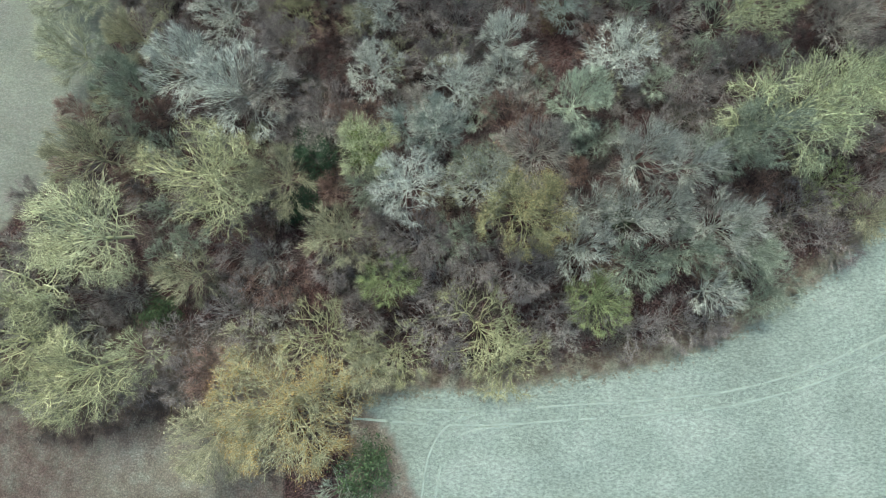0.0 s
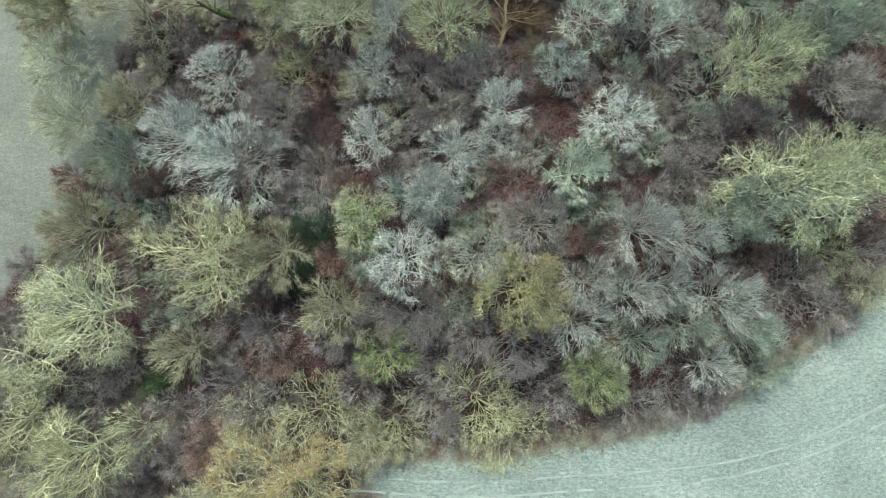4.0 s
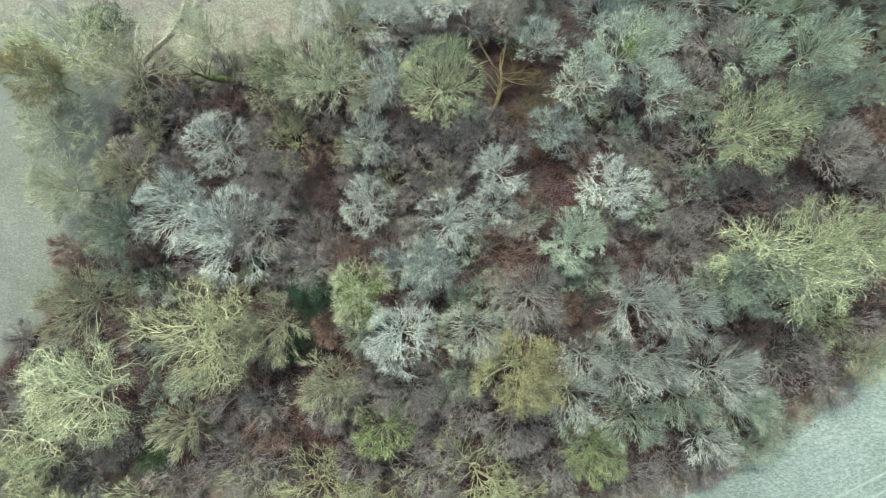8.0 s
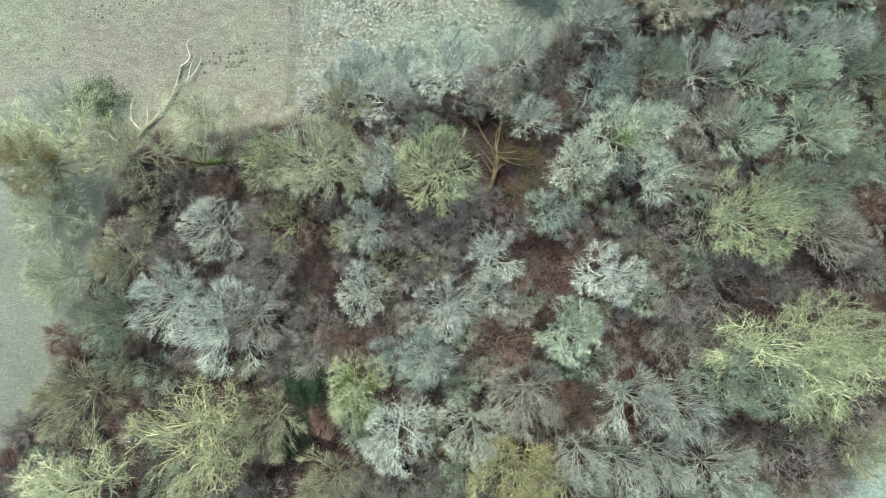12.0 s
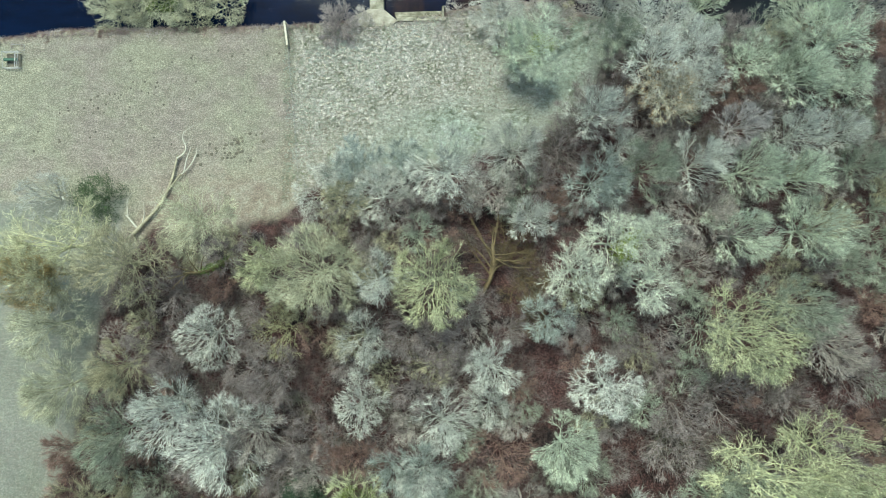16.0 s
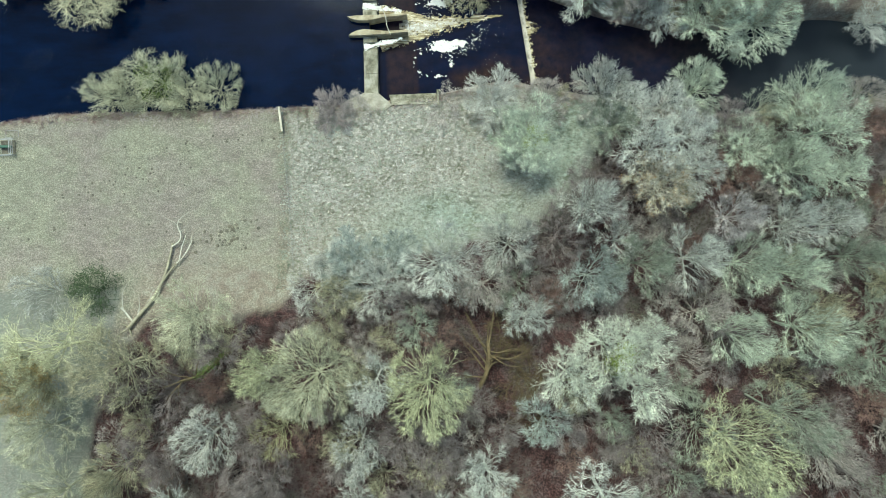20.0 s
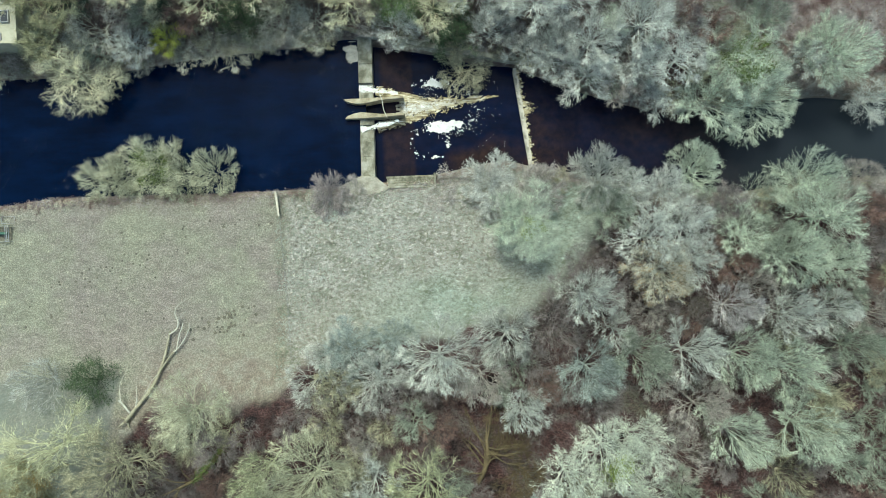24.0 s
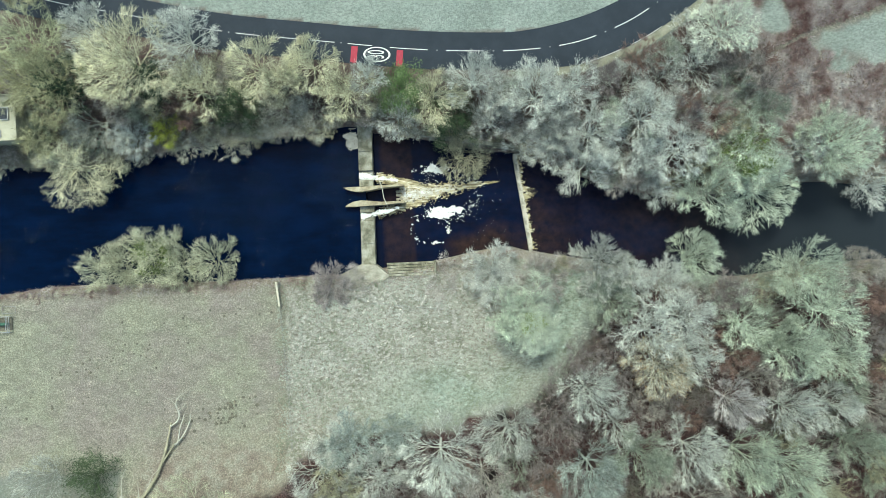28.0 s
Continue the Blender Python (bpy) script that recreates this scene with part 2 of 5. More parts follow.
def land_material():
    """Frosted grass, leaf litter, mown turf and rough tussocks, by what covers the ground."""
    m, n, l, b = nodes_of("ground_cover")
    att = n.new("ShaderNodeAttribute")
    att.attribute_name = "cover"
    sep = n.new("ShaderNodeSeparateColor")
    l.new(att.outputs["Color"], sep.inputs[0])
    # the near-black first stop paints patchy under-canopy shade into the litter
    litter = noise_ramp(n, l, 0.16, [(0.38, (0.024, 0.02, 0.021)), (0.47, (0.095, 0.052, 0.05)), (0.55, (0.115, 0.082, 0.082)), (0.64, (0.12, 0.10, 0.08))], 8, 0.7)
    leaves = noise_ramp(n, l, 5.0, [(0.42, (0.5,)), (0.5, (0.95,)), (0.6, (2.0,))], 3, 0.7)
    litter = mix(n, l, 1.0, litter, leaves, "MULTIPLY")
    turf = noise_ramp(n, l, 0.07, [(0.36, (0.355, 0.315, 0.28)), (0.46, (0.36, 0.335, 0.28)), (0.54, (0.365, 0.36, 0.28)), (0.64, (0.40, 0.395, 0.30))], 7, 0.65)
    tuft = noise_ramp(n, l, 4.2, [(0.38, (0.52,)), (0.5, (0.96,)), (0.62, (1.65,))], 6, 0.75)
    turf = mix(n, l, 0.9, turf, tuft, "MULTIPLY")
    turf = mix(n, l, 0.6, turf, noise_ramp(n, l, 0.7, [(0.36, (0.72,)), (0.5, (1.0,)), (0.66, (1.3,))], 5, 0.7, stretch=(0.7, 1.3, 1)), "MULTIPLY")
    field = noise_ramp(n, l, 0.12, [(0.35, (0.36, 0.415, 0.37)), (0.5, (0.41, 0.475, 0.425)), (0.65, (0.48, 0.54, 0.49))], 6, 0.6)
    field = mix(n, l, 0.8, field, noise_ramp(n, l, 2.2, [(0.38, (0.65,)), (0.5, (1.0,)), (0.62, (1.4,))], 6, 0.75, stretch=(1, 1.6, 1)), "MULTIPLY")
    bare = noise_ramp(n, l, 0.5, [(0.36, (0.25, 0.19, 0.16)), (0.5, (0.35, 0.295, 0.245)), (0.62, (0.45, 0.43, 0.36))], 7, 0.7)
    bare = mix(n, l, 0.8, bare, tuft, "MULTIPLY")
    c = mix(n, l, sep.outputs["Red"], litter, turf)
    c = mix(n, l, sep.outputs["Green"], c, field)
    c = mix(n, l, sep.outputs["Blue"], c, bare)
    rime = noise_ramp(n, l, 1.3, [(0.36, (0.22, 0.205, 0.165)), (0.46, (0.40, 0.375, 0.32)), (0.55, (0.58, 0.56, 0.51)), (0.64, (0.80, 0.78, 0.74))], 8, 0.78, stretch=(1, 1.5, 1))
    rime = mix(n, l, 0.5, rime, tuft, "MULTIPLY")
    # teal of tree shade on the frost, multiplied into its colour
    rime = mix(n, l, sep.outputs["Green"], rime, mix(n, l, 1.0, rime, (0.82, 1.0, 0.95), "MULTIPLY"))
    c = mix(n, l, att.outputs["Alpha"], c, rime)
    l.new(c, b.inputs["Base Color"])
    b.inputs["Roughness"].default_value, b.inputs["Specular IOR Level"].default_value = 0.95, 0.15
    bump(n, l, b, tuft, 0.9, 0.2)
    return m


LAND = land_material()


# ---- mesh helpers ----
def link_mesh(name, verts, faces, material, parent=None, label="", smooth_faces=False):
    me = bpy.data.meshes.new(name)
    me.from_pydata(verts, [], faces)
    me.materials.append(material)
    if smooth_faces:
        me.shade_smooth()
    ob = new(name, me)
    if parent:
        ob.parent = parent
    if label:
        ob["label"] = label
    return ob


def part(name, bm, material, parent=None, label=""):
    me = bpy.data.meshes.new(name)
    bm.normal_update()
    bm.to_mesh(me)
    bm.free()
    me.materials.append(material)
    ob = new(name, me)
    if parent:
        ob.parent = parent
    if label:
        ob["label"] = label
    return ob


def thing(name, m, label, category, group="", kind=""):
    ob = new(name)
    ob.matrix_world = m
    return tagged(ob, label, category, group, kind)


def block(sx, sy, sz, m=Matrix(), bevel=0.03):
    """A block with worn edges that stands on its own origin."""
    bm = bmesh.new()
    bmesh.ops.create_cube(bm, size=1)
    bmesh.ops.transform(bm, matrix=m @ pose(0, 0, sz / 2) @ Matrix.Diagonal((sx, sy, sz, 1)), verts=bm.verts)
    if bevel:
        bmesh.ops.bevel(bm, geom=bm.edges[:], offset=bevel, segments=1, affect="EDGES")
    return bm


def outline(points, z0, z1, bevel=0.0):
    """A slab with the given plan."""
    bm = bmesh.new()
    f = bm.faces.new([bm.verts.new((x, y, z0)) for x, y in points])
    bmesh.ops.recalc_face_normals(bm, faces=[f])
    out = bmesh.ops.extrude_face_region(bm, geom=[f])
    for v in out["geom"]:
        if isinstance(v, bmesh.types.BMVert):
            v.co.z = z1
    bmesh.ops.recalc_face_normals(bm, faces=bm.faces[:])
    if bevel:
        bmesh.ops.bevel(bm, geom=bm.edges[:], offset=bevel, segments=1, affect="EDGES")
    return bm


def tubes(a, b, ra, rb, sides, pointed=False):
    """Tapered tubes from the points a to the points b, as vertices and faces."""
    a, b = np.asarray(a, float), np.asarray(b, float)
    ra, rb = np.broadcast_to(ra, len(a))[:, None], np.broadcast_to(rb, len(a))[:, None]
    d = b - a
    d /= np.linalg.norm(d, axis=1)[:, None] + 1e-9
    ref = np.where(np.abs(d[:, 2:3]) > 0.9, np.array([[1.0, 0, 0]]), np.array([[0, 0, 1.0]]))
    u = np.cross(d, ref)
    u /= np.linalg.norm(u, axis=1)[:, None] + 1e-9
    w = np.cross(d, u)
    ang = np.arange(sides) * 2 * math.pi / sides
    ring = u[:, None, :] * np.cos(ang)[None, :, None] + w[:, None, :] * np.sin(ang)[None, :, None]
    low = a[:, None, :] + ring * ra[:, None]
    n, k = len(a), np.arange(sides)
    k2 = (k + 1) % sides
    if pointed:
        verts = np.concatenate([low, b[:, None, :]], 1).reshape(-1, 3)
        base = (np.arange(n) * (sides + 1))[:, None]
        faces = np.stack([base + k, base + k2, np.broadcast_to(base + sides, (n, sides))], -1)
        faces = (faces[:, :2] if n > 400 else faces).reshape(-1, 3)  # hair-thin twigs do without an underside
    else:
        verts = np.concatenate([low, b[:, None, :] + ring * rb[:, None]], 1).reshape(-1, 3)
        base = (np.arange(n) * 2 * sides)[:, None]
        faces = np.stack([base + k, base + k2, base + k2 + sides, base + k + sides], -1)
        faces = (faces[:, :2] if n > 150 and sides == 3 else faces).reshape(-1, 4)
    return verts, faces


# ---- the ground ----
def meadow_edge(x):
    """Where the river meadow meets the wood."""
    return spline((-120, -75, -62, -57, -51, -47, -43, -39, -32, -22, -19, -10, 0, 8, 17, 22, 27, 33, 40), (-60, -30, -4, 6, 14, 40, 48, 48, 47.5, 49.5, 54, 56.5, 57.5, 58.5, 61, 64, 70, 78, 86), x)


def field_edge(x):
    """Where the wood meets the field on the plateau."""
    return spline((-60, -20, -10, -6, -3, 8, 15, 25, 32, 38, 44, 50, 55.5, 70, 110), (-60, -42, -19.5, -17.6, -17.2, -16.6, -15.5, -13.7, -11.6, -8.2, -4.8, -0.6, 4.3, 14, 40), x)


def trodden(x):
    """A narrow trodden path through the bracken."""
    return spline((30, 43.5, 51.8, 56.9, 64.7, 71, 77.3, 100), (101, 106.1, 110.2, 114, 117.7, 119.2, 121.6, 130), x)


def wobble(x, y, s):
    return noise.noise((x * s, y * s, 3.7))


def cover(x, y):
    """Shares of turf, sown field and bare or rough ground; the rest is leaf litter. Shade beside the wood is mixed in
    as cover.
    """
    j = 1.6 * wobble(x, y, 0.25) + 0.8 * wobble(x, y, 0.9)
    nb, fb = near_bank(x), far_bank(x)
    soft_edge = 1.2 + 4.5 * smooth(10, 22, x)
    turf = smooth(-soft_edge, soft_edge, y + j - meadow_edge(x)) if y < 95 and x < 46 else 0.0
    field = smooth(-0.5, 0.7, field_edge(x) - y + 0.5 * j) if x > -22 else 0.0
    field *= smooth(-0.8, 0.8, x + 0.6 * j - spline((-60, -40, -30, -24.8, -19.5, -17), (2, 0, -3, -5.8, -10, -14), y))
    glade = smooth(1, -1, math.hypot((x + 35) / 9, (y + 27) / 4.5) - 1 + 0.3 * j)
    turf = max(turf, 0.8 * glade)
    rough = 0.0
    if field < 1:
        rough = max(rough, 0.75 * smooth(3.2, 0.4, y - field_edge(x) + 0.8 * j) * (x > -12) * (1 - field))
    if x < -20 and y < -8:
        rough = max(rough, 0.5 * smooth(-8, -15, y + j) * (1 - glade))
    if y < 95:
        rough = max(rough, 0.75 * smooth(nb - 3.0, nb - 0.6, y + j))
        rough = max(rough, 0.4 * smooth(-0.35, 0.35, wobble(x + 9, y, 0.12) - 0.12) * turf * (x > -24))
        rough = max(rough, 0.75 * turf * smooth(13, 2, y - meadow_edge(x) + 2.5 * j) * smooth(-52, -44, x) * smooth(-14, -19, x))
        # frost lingering beside the wood; this share also carries its painted shade tint
        if x > -21.2 and turf > 0:
            field = max(field, turf * max(smooth(70, 60, y + 2 * j) * smooth(-14, 4, x), smooth(12, 24, x + 2 * j)))
        # wood shade and mist on this side, put into the cover as field and litter
        if x < -48 and y < 53:
            turf, field = turf * 0.5, turf * 0.36
    if y > fb - 2:
        rough = (0.35 + 0.4 * smooth(3, 0.5, y - fb)) * (1 - 0.65 * smooth(8, 20, x) * smooth(62, 50, x))
        rm = road_mid(x) if x < 60 else 999
        if y > rm + 2:
            return (0.1, 0.1, 0.3) if y < rm + 2.9 else (0.0, 0.85, 0.0)
        if y > fb + 6 and x < 40:
            rough = 0.25
        if x > 34 and y < rm:
            trod = trodden(x)
            wedge = smooth(62, 68, x + 2 * j) * smooth(0.2, 0.8, trod - y) * smooth(111.5, 114.5, y + 2 * j)
            strip = smooth(6.8, 5.8, rm - y + 0.6 * j) if x < 58 else 0.0
            pale = max(wedge, strip, smooth(3.4, 2.2, math.hypot(x - 59.8, y - 120.3) + j))
            path = smooth(0.75, 0.35, abs(y - trod))
            turf, field, rough = max(0.3 * pale, 0.75 * path), 0.75 * pale * (1 - path), 0.9 * (1 - max(pale, path)) if x > 50 else rough * (1 - pale)
    return (turf, field, rough)


def tussock(x, y):
    """Share of white-frosted tussocks on the fenced end of the meadow."""
    if not 50 < y < 90 or x > 40:
        return 0.0
    j = wobble(x, y, 0.3)
    return smooth(-21.6, -20.6, x + 0.25 * j) * smooth(-0.5, 2.5, y + 2 * j - meadow_edge(x)) * smooth(1.0, 3.0, near_bank(x) - y + j) * (0.75 + 0.25 * smooth(0, 14, y - meadow_edge(x)))


def axis(a, b, step, far):
    inner = np.arange(a, b + 0.01, step)
    grow, out, v = step, [], 0.0
    while v < far:
        grow *= 1.35
        v += grow
        out.append(v)
    return np.concatenate([a - np.array(out[::-1]), inner, b + np.array(out)])


gx, gy = axis(-84, 84, 0.8, 1500), axis(-44, 142, 0.8, 1500)
verts, shade = [], []
for y in gy:
    for x in gx:
        z = ground(x, y)
        if abs(x) < 100 and -60 < y < 160:
            c = cover(x, y)
            z += 0.16 * wobble(x, y, 0.35) + 0.07 * wobble(x, y, 1.1)
            rm = road_mid(x) if x < 60 else 999
            if abs(y - rm) < 5.5:
                z = z * smooth(3.2, 5.5, abs(y - rm)) + -1.62 * (1 - smooth(3.2, 5.5, abs(y - rm)))
        else:
            c = (0.6, 0.3, 0.1)
        verts.append((x, y, z))
        shade.append((*c, tussock(x, y) if abs(x) < 100 and -60 < y < 160 else 0.0))
w = len(gx)
faces = [(j * w + i, j * w + i + 1, (j + 1) * w + i + 1, (j + 1) * w + i) for j in range(len(gy) - 1) for i in range(w - 1)]
land = link_mesh("ground", verts, faces, LAND, smooth_faces=True)
tagged(land, "frosted grassland, leaf-strewn wooded bank and river meadow", "ground", kind="structure")
land.data.color_attributes.new("cover", "FLOAT_COLOR", "POINT").data.foreach_set("color", np.array(shade, np.float32).ravel())


def lie(x, y):
    """The built ground's height, with its small humps."""
    return ground(x, y) + 0.16 * wobble(x, y, 0.35) + 0.07 * wobble(x, y, 1.1)


# ---- the river, in three reaches stepped by two weirs ----
def reach(name, left, right, z, shallow, label):
    """left and right give the ends' x by y."""
    verts, fac, sky_sheen, nu, nv = [], [], [], 60, 34
    for i in range(nu + 1):
        for j in range(nv + 1):
            v = j / nv
            u = i / nu
            x0 = left(v) * (1 - u) + right(v) * u
            y = (near_bank(x0) - 3) * (1 - v) + (far_bank(x0) + 3) * v
            verts.append((x0, y, z))
            fac.append(shallow(x0, y))
            # grey sky reflection painted in, growing downstream
            sky_sheen.append(smooth(34, 70, x0 + 6 * wobble(x0, y, 0.08)))
    faces = [(i * (nv + 1) + j, (i + 1) * (nv + 1) + j, (i + 1) * (nv + 1) + j + 1, i * (nv + 1) + j + 1) for i in range(nu) for j in range(nv)]
    ob = link_mesh(name, verts, faces, WATER, smooth_faces=True)
    ob.data.attributes.new("shallow", "FLOAT", "POINT").data.foreach_set("value", np.array(fac, np.float32))
    ob.data.attributes.new("sky_sheen", "FLOAT", "POINT").data.foreach_set("value", np.array(sky_sheen, np.float32))
    return tagged(ob, label, "river", kind="structure")


def weir_line(v):
    return 17.6 + 2.7 * (1 - v)


def pool_bed(x, y):
    near = smooth(5.5, 0.5, y - near_bank(x) + 2.5 * wobble(x, y, 0.2)) * smooth(3, 9, x)
    return max(0.9 * near, 0.6 * smooth(3.2, 2.2, abs(x + 2.2)), 0.12)


def tail_bed(x, y):
    return min(1.0, 0.3 + 0.4 * smooth(-0.3, 0.4, wobble(x, y, 0.1)))


reach("water_upstream", lambda v: -160, lambda v: -7.4, WATER_UP, lambda x, y: 0.0, "smooth dark peaty river held back by the weir")
reach("water_pool", lambda v: -7.4, weir_line, WATER_LOW, pool_bed, "dark pool between two weirs with brown shallows")
reach("water_downstream", weir_line, lambda v: 160, WATER_TAIL, tail_bed, "rippled dark brown shade-filling river below the weirs")


# ---- the road ----
def ribbon(x0, x1, low, high, z, step=1.0):
    """A strip along the road between two offsets from its middle, square to it."""
    verts, xs = [], np.arange(x0, x1 + 0.001, (x1 - x0) / max(1, round((x1 - x0) / step)))
    for x in xs:
        s = (road_mid(x + 0.3) - road_mid(x - 0.3)) / 0.6
        k = 1 / math.hypot(1, s)
        for o in (low(x), high(x)) if callable(low) else (low, high):
            verts.append((x - o * s * k, road_mid(x) + o * k, z))
    return verts, [(2 * i, 2 * i + 2, 2 * i + 3, 2 * i + 1) for i in range(len(xs) - 1)]


ROAD_Z = -1.5


def kerb_far(x):
    return 2.78 + 0.15 * smooth(-10, 5, x) + 0.7 * smooth(17, 29, x)


def kerb_near(x):
    return -3.05 - 0.6 * smooth(20, 29, x)


tagged(link_mesh("road", *ribbon(-120, 62, kerb_near, kerb_far, ROAD_Z), ASPHALT), "dark asphalt road bending round the riverside", "road", kind="structure")
verge_v, verge_f = ribbon(18, 60, lambda x: kerb_near(x) - 1.3, lambda x: kerb_near(x) + 0.05, ROAD_Z - 0.03)
tagged(link_mesh("road_verge", verge_v, verge_f, surface("gravel_verge", [(0.3, (0.17, 0.17, 0.12)), (0.7, (0.34, 0.33, 0.26))], 0.8, 0.95, 10)), "worn pale gravel verge beside the road", "verge", kind="structure")
# warning lines where the limit begins, then longer ones on the open bend
for first, last, mark, pitch in ((-32.1, -5, 3.9, 5.97), (-1.86, 46, 6.0, 9.0), (-61.8, -34, 3.9, 5.97)):
    x = first
    while x < last:
        run = 1 / math.hypot(1, (road_mid(x + 1) - road_mid(x - 1)) / 2)
        v, f = ribbon(x, x + mark * run, -0.06, 0.06, ROAD_Z + 0.008)
        tagged(link_mesh("road_line", v, f, PAINT), "white dash of the road's centre line", "road marking", "centre line dashes")
        if x + pitch * run < last:
            s = x + (mark + pitch) / 2 * run
            stud = thing("road_stud", pose(s, road_mid(s), ROAD_Z + 0.004), "small pale reflecting stud set in the road", "road stud", "road studs")
            part("casting", block(0.16, 0.12, 0.02, bevel=0.006), STEEL, stud)
            part("reflector", block(0.09, 0.05, 0.012, pose(0, 0, 0.02), 0.003), PAINT, stud, "white reflector")
        x += pitch * run
for xa, xb in ((28.6, 33.6), (35.2, 39.6)):
    v, f = ribbon(xa, xb, lambda x: kerb_near(x) + 0.08, lambda x: kerb_near(x) + 0.17, ROAD_Z + 0.008)
    tagged(link_mesh("edge_line", v, f, PAINT), "worn white line along the edge of the road", "road marking", "edge lines")
for x in (-7.38, -0.23):
    v, f = ribbon(x - 0.5, x + 0.5, -2.9, -0.32, ROAD_Z + 0.008, 0.5)
    tagged(link_mesh("road_band", v, f, RED_PAINT), "red band painted across one lane of the road", "road marking", "red bands")
limit = thing("speed_roundel", pose(-3.97, 117.42, ROAD_Z + 0.008, 0, 0, -4), "white painted speed roundel with the number 30", "road marking")
limit_ring = [(r * 2.15 * math.cos(a), r * 1.2 * math.sin(a), 0) for r in (1, 0.86) for a in np.arange(48) * math.pi / 24]
link_mesh("ring", limit_ring, [(k, (k + 1) % 48, 48 + (k + 1) % 48, 48 + k) for k in range(48)], PAINT, limit)
digits = bpy.data.curves.new("number", "FONT")
digits.body, digits.size, digits.align_x, digits.align_y, digits.extrude = "30", 1.4, "CENTER", "CENTER", 0.002
text_ob = bpy.data.objects.new("number", digits)
text_mesh = bpy.data.meshes.new_from_object(text_ob)
text_mesh.materials.append(PAINT)
numeral = new("number", text_mesh)
numeral.parent = limit
numeral.matrix_local = pose(0, 0, 0.001, 0, 0, 90) @ Matrix.Diagonal((1.0, 2.7, 1, 1))
bpy.data.objects.remove(text_ob)


# ---- trees: each habit is grown once in three forms, then copied ----
COLOURS = {
    "ww": (0.74, 0.77, 0.69), "w": (0.64, 0.66, 0.63), "gy": (0.53, 0.54, 0.51), "g": (0.39, 0.43, 0.36), "t": (0.43, 0.48, 0.46), "pg": (0.59, 0.65, 0.55), "pw": (0.57, 0.575, 0.44), "bd": (0.30, 0.265, 0.265),
    "b": (0.44, 0.405, 0.385), "y": (0.53, 0.52, 0.345), "yl": (0.58, 0.585, 0.41), "yg": (0.56, 0.58, 0.40),
    "ol": (0.42, 0.41, 0.26), "o": (0.46, 0.44, 0.32), "or": (0.42, 0.4, 0.27), "gr": (0.36, 0.40, 0.22),
    "rb": (0.29, 0.195, 0.175), "hd": (0.035, 0.07, 0.045), "hg": (0.07, 0.11, 0.06), "hi": (0.13, 0.2, 0.09),
    "lb": (0.55, 0.54, 0.47), "pk": (0.64, 0.61, 0.62), "cr": (0.70, 0.68, 0.51), "ly": (0.55, 0.58, 0.16),
    "dk": (0.15, 0.115, 0.07),
}
HUES = {
    "ww": "bright white-frosted", "pw": "pale beige-green frosted", "bd": "dull purplish brown", "w": "white-frosted", "gy": "grey frosted", "g": "grey-green", "t": "bluish grey frosted", "pg": "pale green frosted", "b": "grey-brown", "y": "yellow-lichened", "yl": "pale yellow-lichened",
    "yg": "pale yellow-green", "ol": "olive", "o": "olive-beige", "or": "olive and orange", "gr": "moss-green", "rb": "reddish brown", "hd": "dark green", "hg": "deep green",
    "hi": "mid-green", "lb": "beige and russet-tinged", "pk": "pinkish grey", "cr": "cream-frosted", "ly": "bright yellow-green", "dk": "dark brown shade-filling",
}
SHAPES = {
    "oak": "bare oak with twisted limbs and fine twigs", "wild": "bare oak with long wavy mossy limbs", "ash": "bare ash with fanned upright branches", "alder": "bare alder with a dense rounded crown",
    "thick": "bare many-stemmed shrub thicket", "leaf": "oak still holding its withered leaves", "leafg": "oak with a thin clinging of leaves",
    "holly": "evergreen holly with glossy leaves", "ivy": "bare tree wrapped in green ivy", "mist": "bare tree with green mistletoe in its crown", "dome": "bare birch with a soft rounded crown",
}
KIND = {"oak": "oak_tree", "wild": "oak_tree", "ash": "ash_tree", "alder": "alder_tree", "thick": "shrub", "leaf": "oak_tree", "leafg": "oak_tree", "holly": "holly_bush", "ivy": "ivy_tree", "mist": "mistletoe_tree", "dome": "birch_tree"}
# habit: limbs, branches a limb, sprays a branch, twigs a spray; trunk's share of the height; crook; lean of the outer limbs; fork; droop of the rim; twig length
HABITS = {
    "oak": (12, 8, 7, 4, 0.30, 0.62, 76, 50, 0.62, 0.62),
    "wild": (9, 9, 7, 3, 0.28, 0.95, 80, 50, 0.6, 0.75),
    "ash": (14, 8, 6, 4, 0.24, 0.3, 66, 36, 0.55, 0.8),
    "alder": (14, 8, 6, 5, 0.24, 0.38, 70, 40, 0.72, 0.62),
    "thick": (15, 5, 5, 4, 0.03, 0.36, 62, 38, 0.75, 0.68),
    "dome": (16, 9, 7, 5, 0.26, 0.28, 70, 34, 0.85, 0.55),
}
# three sizes of each: crown radius, height, share of branches
SIZES = {"young": (3.0, 7.0, 0.45), "grown": (5.0, 12.0, 1.0), "old": (8.0, 19.0, 2.2)}


def unit(v):
    return v / (np.linalg.norm(v, axis=-1, keepdims=True) + 1e-9)


